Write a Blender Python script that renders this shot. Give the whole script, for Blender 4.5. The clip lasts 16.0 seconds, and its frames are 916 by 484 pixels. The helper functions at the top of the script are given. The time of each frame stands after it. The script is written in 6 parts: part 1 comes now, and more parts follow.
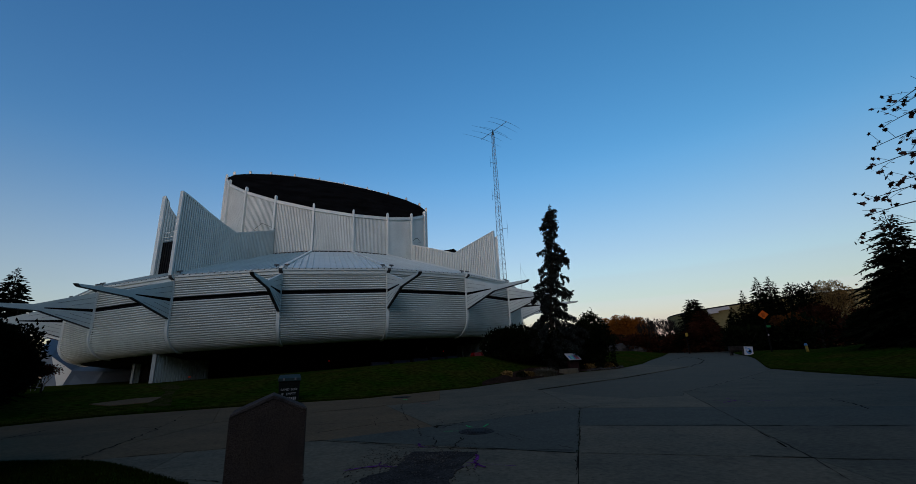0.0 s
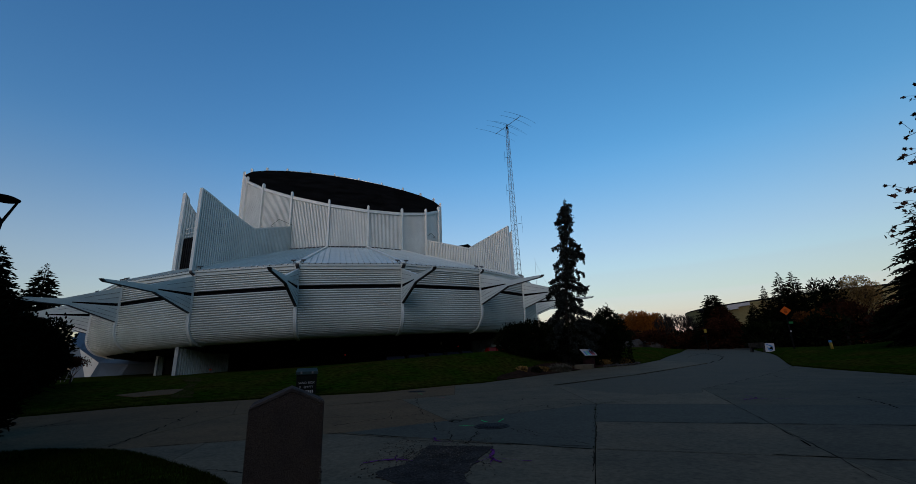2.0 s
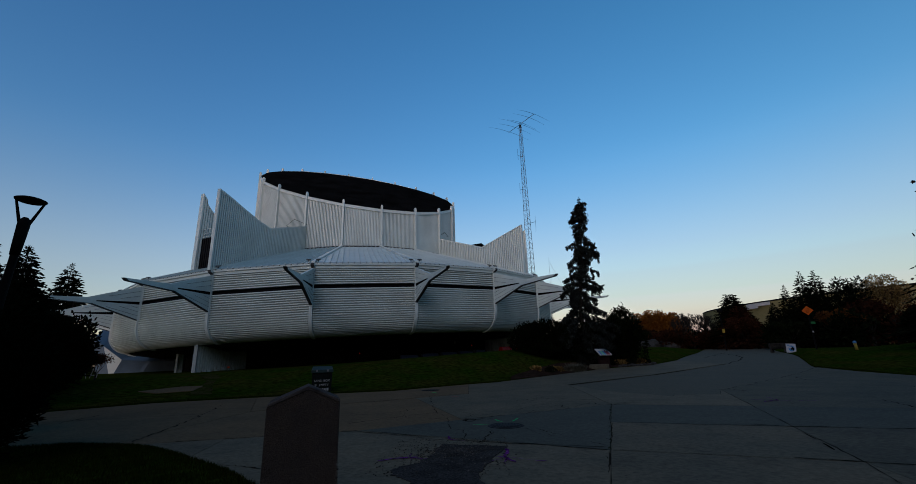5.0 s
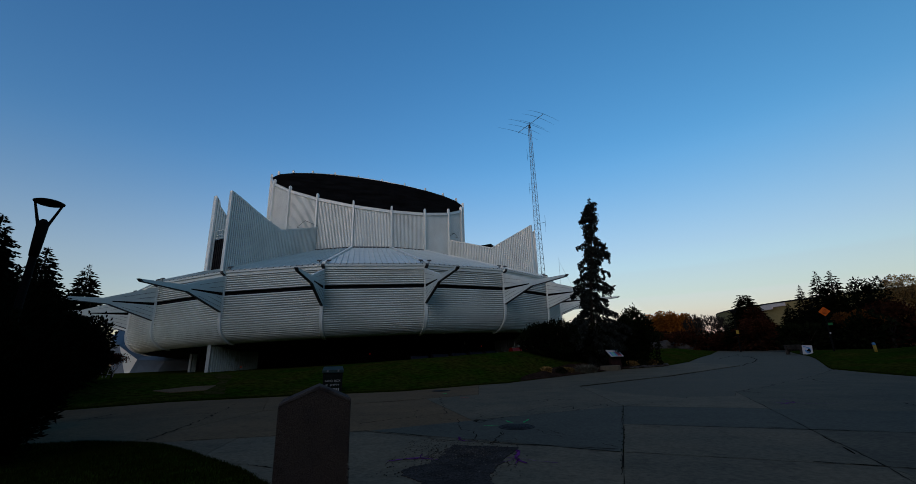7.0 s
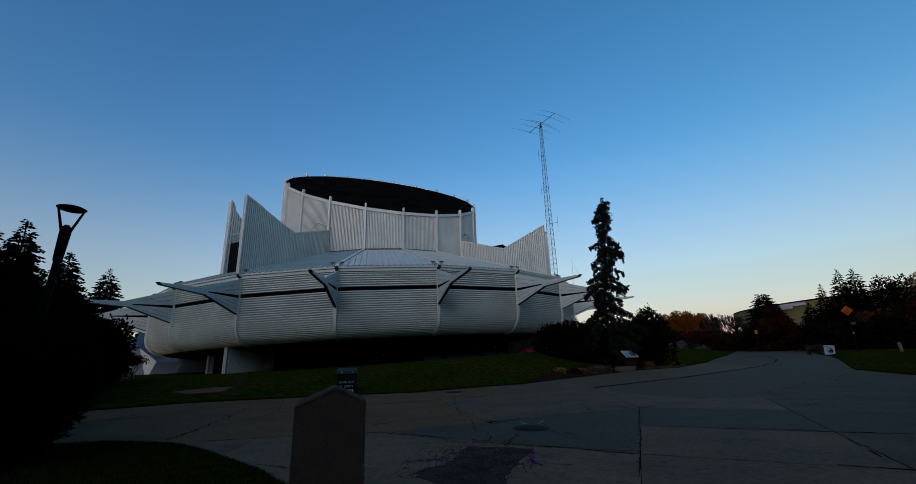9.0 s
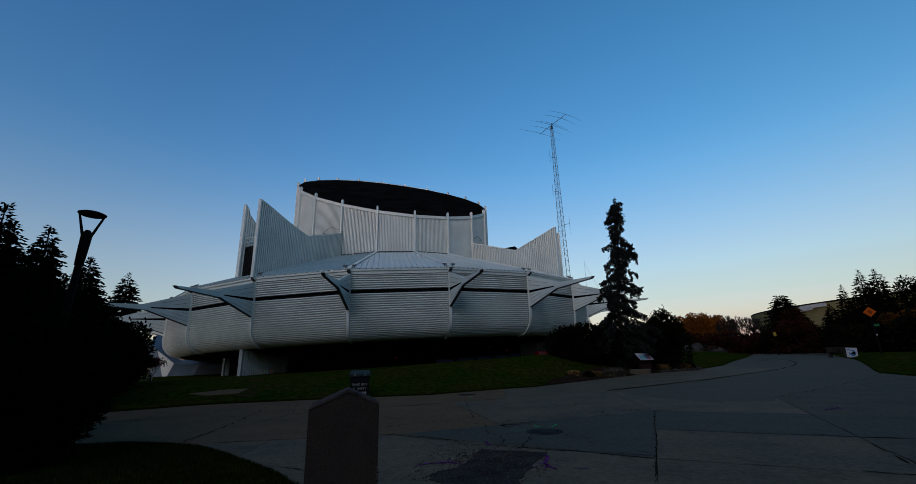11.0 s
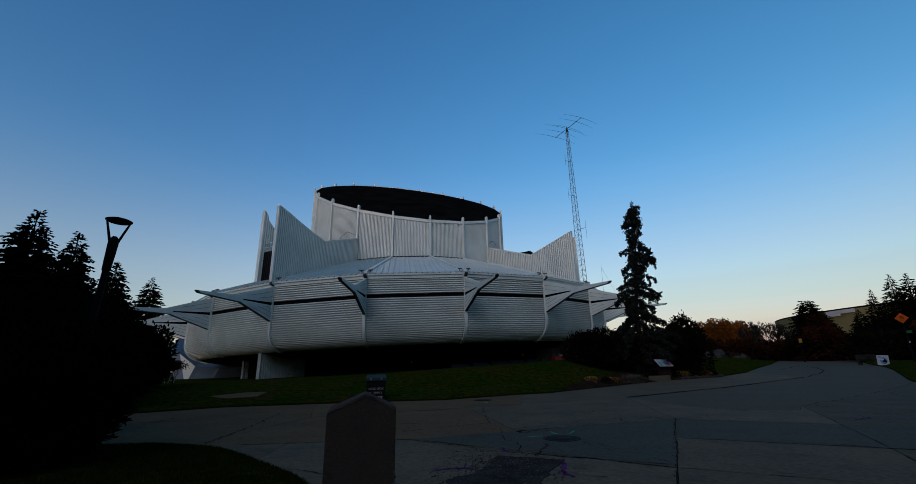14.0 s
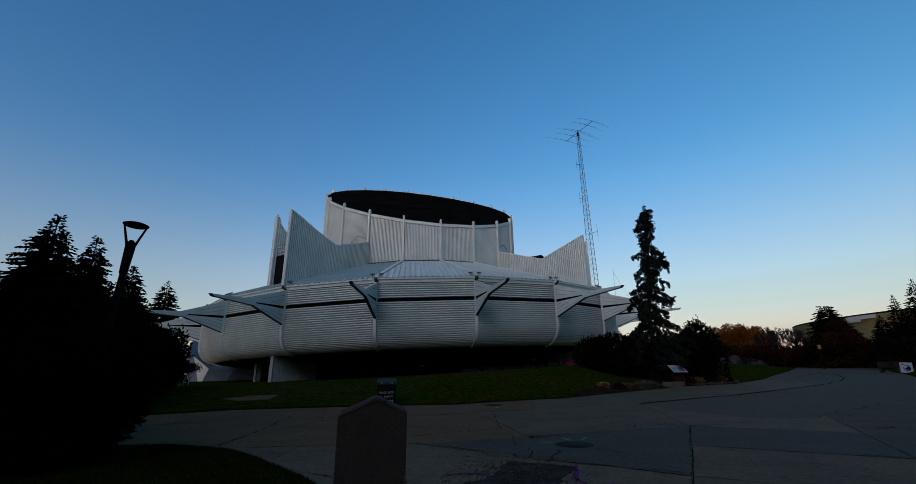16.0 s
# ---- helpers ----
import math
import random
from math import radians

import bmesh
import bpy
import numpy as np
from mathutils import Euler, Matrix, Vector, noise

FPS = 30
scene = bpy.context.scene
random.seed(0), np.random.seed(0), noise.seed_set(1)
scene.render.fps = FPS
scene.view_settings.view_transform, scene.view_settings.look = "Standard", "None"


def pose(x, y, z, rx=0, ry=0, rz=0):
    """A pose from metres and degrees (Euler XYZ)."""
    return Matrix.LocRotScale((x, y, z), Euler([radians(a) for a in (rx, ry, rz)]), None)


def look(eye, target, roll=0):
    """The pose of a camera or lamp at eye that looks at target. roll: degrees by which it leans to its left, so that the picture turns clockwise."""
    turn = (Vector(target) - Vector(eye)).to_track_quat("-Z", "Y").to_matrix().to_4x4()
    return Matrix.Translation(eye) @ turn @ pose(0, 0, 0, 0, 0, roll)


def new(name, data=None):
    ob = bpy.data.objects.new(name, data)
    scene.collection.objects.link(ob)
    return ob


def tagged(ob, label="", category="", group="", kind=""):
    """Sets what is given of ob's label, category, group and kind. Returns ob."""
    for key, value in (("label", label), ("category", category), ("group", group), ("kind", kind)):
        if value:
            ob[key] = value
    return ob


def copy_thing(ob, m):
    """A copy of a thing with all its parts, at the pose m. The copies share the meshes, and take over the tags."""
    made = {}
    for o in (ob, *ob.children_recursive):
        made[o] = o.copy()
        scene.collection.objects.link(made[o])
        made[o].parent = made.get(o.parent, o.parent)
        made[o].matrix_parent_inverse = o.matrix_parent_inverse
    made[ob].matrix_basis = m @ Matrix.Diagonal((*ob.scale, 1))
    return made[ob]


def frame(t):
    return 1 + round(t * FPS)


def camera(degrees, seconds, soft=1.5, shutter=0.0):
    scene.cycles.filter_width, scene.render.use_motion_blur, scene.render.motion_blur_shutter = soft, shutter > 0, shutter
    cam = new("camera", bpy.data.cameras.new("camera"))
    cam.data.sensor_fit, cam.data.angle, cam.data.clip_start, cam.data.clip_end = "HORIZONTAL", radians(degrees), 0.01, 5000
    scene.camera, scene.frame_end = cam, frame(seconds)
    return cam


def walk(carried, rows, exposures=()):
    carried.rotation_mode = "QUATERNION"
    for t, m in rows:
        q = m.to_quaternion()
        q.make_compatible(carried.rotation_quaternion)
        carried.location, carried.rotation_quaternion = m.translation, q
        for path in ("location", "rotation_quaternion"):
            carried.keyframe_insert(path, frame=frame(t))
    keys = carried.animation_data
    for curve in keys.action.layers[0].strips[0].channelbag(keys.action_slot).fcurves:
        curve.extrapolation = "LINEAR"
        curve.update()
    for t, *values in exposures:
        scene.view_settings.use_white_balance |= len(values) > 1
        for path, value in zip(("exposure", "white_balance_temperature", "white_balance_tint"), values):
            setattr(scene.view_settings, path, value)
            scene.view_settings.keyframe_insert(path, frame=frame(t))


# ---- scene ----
cam = camera(95.24, 16.0, soft=0.7)
PATH = [
    (0.0, pose(0.033, -0.041, 1.404, 105.94, 2.34, 1.88)),
    (0.5, pose(0.025, -0.026, 1.405, 105.80, 2.23, 2.26)),
    (1.0, pose(0.026, -0.023, 1.406, 105.64, 2.12, 2.83)),
    (1.5, pose(0.022, -0.019, 1.404, 105.50, 2.04, 3.36)),
    (2.0, pose(0.021, -0.018, 1.402, 105.37, 1.97, 3.80)),
    (2.5, pose(0.017, -0.014, 1.404, 105.23, 1.90, 4.19)),
    (3.0, pose(0.020, -0.018, 1.403, 105.19, 1.93, 4.53)),
    (3.5, pose(0.017, -0.022, 1.404, 105.17, 1.91, 4.82)),
    (4.0, pose(0.018, -0.030, 1.406, 105.20, 1.83, 5.08)),
    (6.5, pose(0.008, -0.007, 1.403, 105.42, 1.51, 6.50)),
    (7.0, pose(0.005, -0.003, 1.400, 105.44, 1.49, 6.88)),
    (7.5, pose(0.002, 0.001, 1.401, 105.47, 1.47, 7.28)),
    (8.0, pose(0.000, -0.000, 1.400, 105.51, 1.43, 7.67)),
    (8.5, pose(-0.003, -0.001, 1.402, 105.55, 1.44, 8.07)),
    (9.0, pose(-0.004, -0.002, 1.401, 105.63, 1.61, 8.60)),
    (11.5, pose(-0.009, 0.002, 1.403, 106.10, 1.50, 10.57)),
    (12.0, pose(-0.007, -0.005, 1.405, 106.23, 1.48, 10.95)),
    (12.5, pose(-0.012, -0.003, 1.403, 106.35, 1.46, 11.32)),
    (13.0, pose(-0.010, -0.006, 1.404, 106.46, 1.49, 11.71)),
    (13.5, pose(-0.007, -0.006, 1.404, 106.55, 1.40, 12.02)),
    (14.0, pose(-0.014, -0.011, 1.404, 106.66, 1.15, 12.25)),
    (14.5, pose(-0.017, -0.009, 1.401, 106.79, 0.93, 12.54)),
    (15.0, pose(-0.022, -0.005, 1.403, 106.92, 0.77, 12.87)),
    (15.5, pose(-0.021, -0.006, 1.405, 107.08, 0.76, 13.27)),
    (16.0, pose(-0.022, 0.002, 1.401, 107.24, 0.75, 13.63)),
]
EXPOSURE, KELVIN, TINT = 2.0, 6000, 20
walk(cam, PATH, [(0.0, EXPOSURE, KELVIN, TINT), (16.0, EXPOSURE, KELVIN, TINT)])

# ---- world and sun: clear dusk, the glow low behind the camera to the left ----
SUN_AZ, SUN_EL, GLOW_AZ, GLOW_EL = -164.0, 2.6, -172.0, 40.0
world = bpy.data.worlds.new("dusk_sky")
scene.world = world
world.use_nodes = True
wn = world.node_tree.nodes
sky = wn.new("ShaderNodeTexSky")
sky.sky_type = "NISHITA"
sky.sun_disc = False
sky.sun_elevation = radians(SUN_EL)
sky.sun_rotation = radians(SUN_AZ % 360)
sky.altitude = 600
sky.air_density, sky.dust_density, sky.ozone_density = 1.0, 1.2, 1.65
wn["Background"].inputs["Strength"].default_value = 0.1
clear = wn.new("ShaderNodeHueSaturation")
# haze greys the low sky, the upper sky is a deeper blue
where, split, haze = wn.new("ShaderNodeTexCoord"), wn.new("ShaderNodeSeparateXYZ"), wn.new("ShaderNodeMapRange")
haze.interpolation_type = "SMOOTHSTEP"
haze.inputs["From Min"].default_value, haze.inputs["From Max"].default_value = -0.05, 0.46
haze.inputs["To Min"].default_value, haze.inputs["To Max"].default_value = 0.54, 1.385
world.node_tree.links.new(where.outputs["Generated"], split.inputs["Vector"])
world.node_tree.links.new(split.outputs["Z"], haze.inputs["Value"])
world.node_tree.links.new(haze.outputs["Result"], clear.inputs["Saturation"])
dim = wn.new("ShaderNodeMapRange")
dim.inputs["From Min"].default_value, dim.inputs["From Max"].default_value = 0.0, 0.4
dim.inputs["To Max"].default_value = 1.0
world.node_tree.links.new(split.outputs["Z"], dim.inputs["Value"])
world.node_tree.links.new(dim.outputs["Result"], clear.inputs["Value"])
blush = wn.new("ShaderNodeMapRange")
blush.inputs["From Min"].default_value, blush.inputs["From Max"].default_value = 0.0, 0.22
# the sky away from the glow is a truer blue
side_sky = wn.new("ShaderNodeMapRange")
side_sky.inputs["From Min"].default_value, side_sky.inputs["From Max"].default_value = -0.6, 0.5
side_sky.inputs["To Min"].default_value, side_sky.inputs["To Max"].default_value = 0.508, 0.498
world.node_tree.links.new(split.outputs["X"], side_sky.inputs["Value"])
world.node_tree.links.new(side_sky.outputs["Result"], blush.inputs["To Max"])
# only the sky towards the right of the building has the warm low band
for left, right, end in ((0.505, 0.43, blush), (0.8, 0.64, dim)):
    band = wn.new("ShaderNodeMapRange")
    band.inputs["From Min"].default_value, band.inputs["From Max"].default_value = -0.6, 0.3
    band.inputs["To Min"].default_value, band.inputs["To Max"].default_value = left, right
    world.node_tree.links.new(split.outputs["X"], band.inputs["Value"])
    world.node_tree.links.new(band.outputs["Result"], end.inputs["To Min"])
world.node_tree.links.new(split.outputs["Z"], blush.inputs["Value"])
world.node_tree.links.new(blush.outputs["Result"], clear.inputs["Hue"])
world.node_tree.links.new(sky.outputs["Color"], clear.inputs["Color"])
world.node_tree.links.new(clear.outputs["Color"], wn["Background"].inputs["Color"])

sun_data = bpy.data.lights.new("sun", "SUN")
sun_data.energy, sun_data.angle, sun_data.color = 0.16, radians(34), (1.0, 0.92, 0.83)
sun = new("sun", sun_data)
far_sun = Vector((math.sin(radians(GLOW_AZ)), math.cos(radians(GLOW_AZ)), math.tan(radians(GLOW_EL)))) * 60
sun.matrix_world = look(far_sun, (0, 0, 0))


# ---- materials ----
def material(name, colour, rough=0.6, metal=0.0, var=0.15, scale=3.0, fine=40.0, bump=0.0, bump_scale=60.0,
             second=None, spec=0.5, island=0.0, per_object=0.0, pits=0.0):
    """A procedural surface: a base colour varied by a coarse and a fine noise, with relief."""
    m = bpy.data.materials.new(name)
    m.use_nodes = True
    n, l = m.node_tree.nodes, m.node_tree.links
    b = n["Principled BSDF"]
    b.inputs["Roughness"].default_value = rough
    b.inputs["Metallic"].default_value = metal
    b.inputs["Specular IOR Level"].default_value = spec
    geo = n.new("ShaderNodeNewGeometry")
    big, small = n.new("ShaderNodeTexNoise"), n.new("ShaderNodeTexNoise")
    for node, sc, det in ((big, scale, 4.0), (small, fine, 3.0)):
        node.inputs["Scale"].default_value = sc
        node.inputs["Detail"].default_value = det
        l.new(geo.outputs["Position"], node.inputs["Vector"])
    mix = n.new("ShaderNodeMix")
    mix.data_type = "RGBA"
    c2 = second or tuple(c * (1 - 2 * var) for c in colour)
    mix.inputs["A"].default_value = (*colour, 1)
    mix.inputs["B"].default_value = (*c2, 1)
    ramp = n.new("ShaderNodeMapRange")
    ramp.inputs["From Min"].default_value, ramp.inputs["From Max"].default_value = 0.35, 0.68
    l.new(big.outputs["Fac"], ramp.inputs["Value"])
    l.new(ramp.outputs["Result"], mix.inputs["Factor"])
    hsv = n.new("ShaderNodeHueSaturation")
    l.new(mix.outputs["Result"], hsv.inputs["Color"])
    val = n.new("ShaderNodeMapRange")
    val.inputs["To Min"].default_value, val.inputs["To Max"].default_value = 1 - var, 1 + var
    val.inputs["From Min"].default_value, val.inputs["From Max"].default_value = 0.3, 0.7
    l.new(small.outputs["Fac"], val.inputs["Value"])
    out = val.outputs["Result"]
    for amount, source in ((island, geo.outputs["Random Per Island"]), (per_object, None)):
        if amount:
            if source is None:
                source = n.new("ShaderNodeObjectInfo").outputs["Random"]
            rng, mul = n.new("ShaderNodeMapRange"), n.new("ShaderNodeMath")
            rng.inputs["To Min"].default_value, rng.inputs["To Max"].default_value = 1 - amount, 1 + amount
            mul.operation = "MULTIPLY"
            l.new(source, rng.inputs["Value"])
            l.new(rng.outputs["Result"], mul.inputs[0])
            l.new(out, mul.inputs[1])
            out = mul.outputs["Value"]
    if pits:
        # scattered dark pits and stains
        for sc, low, high, amount in ((26.0, 0.66, 0.7, pits), (2.1, 0.56, 0.75, pits * 0.55)):
            spot, cut, mul = n.new("ShaderNodeTexNoise"), n.new("ShaderNodeMapRange"), n.new("ShaderNodeMath")
            spot.inputs["Scale"].default_value, spot.inputs["Detail"].default_value = sc, 5.0
            l.new(geo.outputs["Position"], spot.inputs["Vector"])
            cut.inputs["From Min"].default_value, cut.inputs["From Max"].default_value = low, high
            cut.inputs["To Min"].default_value, cut.inputs["To Max"].default_value = 1.0, 1.0 - amount
            l.new(spot.outputs["Fac"], cut.inputs["Value"])
            mul.operation = "MULTIPLY"
            l.new(cut.outputs["Result"], mul.inputs[0])
            l.new(out, mul.inputs[1])
            out = mul.outputs["Value"]
    l.new(out, hsv.inputs["Value"])
    l.new(hsv.outputs["Color"], b.inputs["Base Color"])
    if bump:
        bn, tex = n.new("ShaderNodeBump"), n.new("ShaderNodeTexNoise")
        tex.inputs["Scale"].default_value = bump_scale
        tex.inputs["Detail"].default_value = 5.0
        l.new(geo.outputs["Position"], tex.inputs["Vector"])
        bn.inputs["Strength"].default_value, bn.inputs["Distance"].default_value = min(1.0, bump), 0.02
        l.new(tex.outputs["Fac"], bn.inputs["Height"])
        l.new(bn.outputs["Normal"], b.inputs["Normal"])
    return m


WHITE = material("white_ribbed_metal", (0.55, 0.598, 0.565), 0.5, 0.0, 0.06, 0.5, 9.0, second=(0.46, 0.503, 0.476), per_object=0.06)
WHITE_PLATE = material("white_painted_plate", (0.49, 0.555, 0.525), 0.42, 0.0, 0.05, 0.8, 12.0, second=(0.425, 0.48, 0.46))
TRIM = material("white_trim", (0.545, 0.59, 0.56), 0.42, 0.0, 0.05, 1.2, 15.0)
ROOF_METAL = material("pale_roof_metal", (0.475, 0.54, 0.525), 0.4, 0.0, 0.06, 0.6, 8.0, per_object=0.05)
BLACK_BAND = material("black_glazing_band", (0.004, 0.004, 0.005), 0.7, 0.0, 0.2, 2.0, spec=0.04)
BLACK_ROOF = material("black_roof_membrane", (0.006, 0.006, 0.006), 1.0, 0.0, 0.3, 0.5, 6.0, spec=0.0)
# near-black standing for shade under the overhang and in recesses
SHADE_DARK = material("recess_shade", (0.009, 0.009, 0.01), 0.8, 0.0, 0.3, 1.0, spec=0.1)
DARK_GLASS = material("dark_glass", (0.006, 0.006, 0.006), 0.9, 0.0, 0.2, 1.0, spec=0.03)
# dark grey of plate joints, also of painted shade on fins and drum foot
JOINT_AND_SHADE = material("joint_and_shade_grey", (0.03, 0.03, 0.03), 0.8, 0.0, 0.15, 0.8)
LAWN = material("lawn_turf", (0.0085, 0.0205, 0.0014), 0.95, 0.0, 0.6, 0.45, 4.0, 0.9, 24.0, second=(0.021, 0.0205, 0.0036), spec=0.0)
BLADE = material("grass_blade", (0.008, 0.016, 0.0012), 0.9, 0.0, 0.3, 0.6, 20.0, second=(0.013, 0.0145, 0.002), island=0.45, spec=0.0)
CONCRETE = material("worn_concrete", (0.09, 0.075, 0.05), 0.9, 0.0, 0.24, 0.7, 15.0, 0.2, 38.0, second=(0.062, 0.057, 0.041), per_object=0.08, spec=0.05, pits=0.5)
CONCRETE_DARK = material("newer_grey_concrete", (0.052, 0.053, 0.042), 0.9, 0.0, 0.2, 0.9, 15.0, 0.2, 45.0, second=(0.044, 0.046, 0.037), spec=0.05, pits=0.3)
ROAD = material("grey_park_road", (0.067, 0.06, 0.043), 0.9, 0.0, 0.2, 0.5, 12.0, 0.2, 40.0, second=(0.057, 0.054, 0.041), spec=0.05, pits=0.4)
# worn concrete again, darkened for light falling off to the right
CONCRETE_DIM = material("dimmed_worn_concrete", (0.069, 0.062, 0.043), 0.9, 0.0, 0.24, 0.7, 15.0, 0.2, 38.0, second=(0.05, 0.047, 0.035), per_object=0.08, spec=0.05, pits=0.5)
CONCRETE_WARM = material("old_warm_concrete", (0.094, 0.063, 0.034), 0.92, 0.0, 0.22, 0.6, 13.0, 0.25, 36.0, second=(0.071, 0.049, 0.028), per_object=0.08, spec=0.05, pits=0.4)
JOINT = material("joint_dirt", (0.009, 0.009, 0.007), 0.95, 0.0, 0.3, 3.0, spec=0.0)
ASPHALT = material("patch_asphalt", (0.036, 0.034, 0.032), 0.95, 0.0, 0.5, 3.0, 45.0, 0.5, 130.0, second=(0.022, 0.021, 0.02), spec=0.0, pits=0.5)
GRAVEL = material("pale_concrete_crumbs", (0.07, 0.065, 0.055), 0.95, 0.0, 0.3, 9.0, 60.0, island=0.6, spec=0.0)
CRACK = material("dusty_crack", (0.022, 0.02, 0.016), 0.95, 0.0, 0.3, 3.0, spec=0.0)
IRON = material("cast_iron", (0.014, 0.013, 0.013), 0.8, 0.0, 0.3, 6.0, 60.0, 0.4, spec=0.1)
PEBBLE = material("pebbled_brown_concrete", (0.058, 0.047, 0.039), 0.95, 0.0, 0.5, 6.0, 130.0, 1.0, 140.0, second=(0.046, 0.039, 0.035), spec=0.0)
PEBBLE_CAP = material("smoother_grey_cap", (0.085, 0.075, 0.07), 0.95, 0.0, 0.3, 7.0, 100.0, 0.8, 120.0, spec=0.0)
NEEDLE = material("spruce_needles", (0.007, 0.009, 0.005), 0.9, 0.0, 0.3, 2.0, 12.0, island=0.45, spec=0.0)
NEEDLE_BLUE = material("blue_spruce_needles", (0.021, 0.025, 0.022), 0.85, 0.0, 0.3, 2.0, 12.0, island=0.6, spec=0.0)
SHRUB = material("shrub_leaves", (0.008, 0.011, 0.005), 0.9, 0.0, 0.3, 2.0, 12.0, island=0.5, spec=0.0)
BARK = material("bark", (0.03, 0.026, 0.022), 0.95, 0.0, 0.3, 5.0, 40.0, 0.8, 40.0, spec=0.0)
ORANGE_LEAF = material("orange_autumn_leaves", (0.17, 0.055, 0.007), 0.85, 0.0, 0.3, 0.3, 8.0, second=(0.12, 0.045, 0.008), island=0.5, spec=0.0)
DULL_ORANGE = material("dull_orange_leaves", (0.085, 0.032, 0.008), 0.85, 0.0, 0.3, 0.5, 8.0, second=(0.05, 0.022, 0.008), island=0.5, spec=0.0)
RUST_LEAF = material("rust_autumn_leaves", (0.04, 0.015, 0.008), 0.85, 0.0, 0.3, 1.0, 8.0, island=0.5, spec=0.0)
OLIVE_LEAF = material("olive_brown_leaves", (0.2, 0.125, 0.042), 0.85, 0.0, 0.3, 1.0, 8.0, island=0.5, spec=0.0)
MAPLE_LEAF = material("dry_maple_leaves", (0.07, 0.026, 0.015), 0.8, 0.0, 0.3, 6.0, 30.0, island=0.5, spec=0.15)
PALE_GRASS = material("dry_ornamental_grass", (0.12, 0.112, 0.08), 0.9, 0.0, 0.2, 6.0, island=0.35, spec=0.0)
MULCH = material("bark_mulch", (0.026, 0.015, 0.01), 0.95, 0.0, 0.6, 3.0, 25.0, 1.0, 30.0, second=(0.012, 0.008, 0.006), spec=0.0)
STONE = material("rough_grey_stone", (0.042, 0.039, 0.035), 0.9, 0.0, 0.25, 2.0, 25.0, 0.8, 20.0, spec=0.05)
DARK_METAL = material("dark_painted_metal", (0.005, 0.005, 0.005), 0.75, 0.0, 0.2, 8.0, spec=0.04)
MAST = material("galvanised_mast", (0.14, 0.14, 0.14), 0.55, 0.5, 0.2, 8.0)
GREEN_BOX = material("dark_green_plastic", (0.005, 0.008, 0.007), 0.7, 0.0, 0.2, 8.0, spec=0.06)
TEAL_LID = material("teal_green_lid", (0.007, 0.023, 0.021), 0.6, 0.0, 0.2, 8.0, spec=0.2)
LETTER = material("white_lettering", (0.3, 0.3, 0.29), 0.8, 0.0, 0.15, 20.0, spec=0.2)
PANEL_PALE = material("pale_sign_panel", (0.33, 0.33, 0.34), 0.5, 0.0, 0.05, 8.0, spec=0.1)
PRINT_BLUE = material("blue_print", (0.06, 0.17, 0.34), 0.5, 0.0, 0.1, 20.0, spec=0.05)
PRINT_RED = material("red_print", (0.32, 0.05, 0.06), 0.5, 0.0, 0.1, 20.0, spec=0.05)
PRINT_GREEN = material("green_print", (0.1, 0.38, 0.25), 0.5, 0.0, 0.1, 20.0, spec=0.05)
RED_WOOD = material("red_brown_post", (0.02, 0.008, 0.007), 0.7, 0.0, 0.2, 6.0, spec=0.1)
SIGN_ORANGE = material("orange_reflective_sheet", (0.4, 0.075, 0.006), 0.5, 0.0, 0.05, 6.0, spec=0.05)
SIGN_YELLOW = material("yellow_paint", (0.22, 0.15, 0.02), 0.5, 0.0, 0.1, 6.0, spec=0.1)
SIGN_GREEN = material("green_sign_sheet", (0.012, 0.1, 0.03), 0.5, 0.0, 0.1, 6.0, spec=0.1)
BARRIER_RED = material("red_barrier_plastic", (0.3, 0.006, 0.006), 0.5, 0.0, 0.15, 3.0, spec=0.1)
BARRIER_BLUE = material("dark_blue_crate", (0.012, 0.016, 0.026), 0.6, 0.0, 0.15, 3.0, spec=0.1)
PINK_PAINT = material("purple_spray_paint", (0.12, 0.03, 0.15), 0.9, 0.0, 0.4, 14.0, 60.0, spec=0.0)
GREEN_PAINT = material("green_spray_paint", (0.02, 0.5, 0.14), 0.9, 0.0, 0.3, 20.0, 60.0, spec=0.0)
RED_PAINT = material("red_spray_paint", (0.35, 0.04, 0.03), 0.9, 0.0, 0.3, 20.0, 60.0, spec=0.1)
SLATE = material("slate_blue_plate", (0.07, 0.11, 0.15), 0.6, 0.0, 0.08, 0.8, 12.0, second=(0.06, 0.094, 0.13), spec=0.1)
SLATE_PALE = material("pale_slate_plate", (0.1, 0.14, 0.18), 0.6, 0.0, 0.08, 0.8, 12.0, second=(0.085, 0.12, 0.155), spec=0.1)
EARTH = material("bare_trodden_earth", (0.03, 0.024, 0.01), 0.95, 0.0, 0.4, 1.6, 12.0, 0.6, 30.0, second=(0.01, 0.017, 0.002), spec=0.0)
# shaded copy of the white trim, for caps under the overhang
SHADED_TRIM = material("shaded_edge_trim", (0.25, 0.275, 0.27), 0.6, 0.0, 0.08, 0.5, 9.0, second=(0.2, 0.22, 0.215), spec=0.2)
TAN_WALL = material("tan_metal_cladding", (0.19, 0.172, 0.085), 0.7, 0.0, 0.08, 0.08, 1.2, spec=0.1)
WOOD = material("weathered_wood", (0.035, 0.028, 0.022), 0.85, 0.0, 0.25, 3.0, 40.0, spec=0.1)
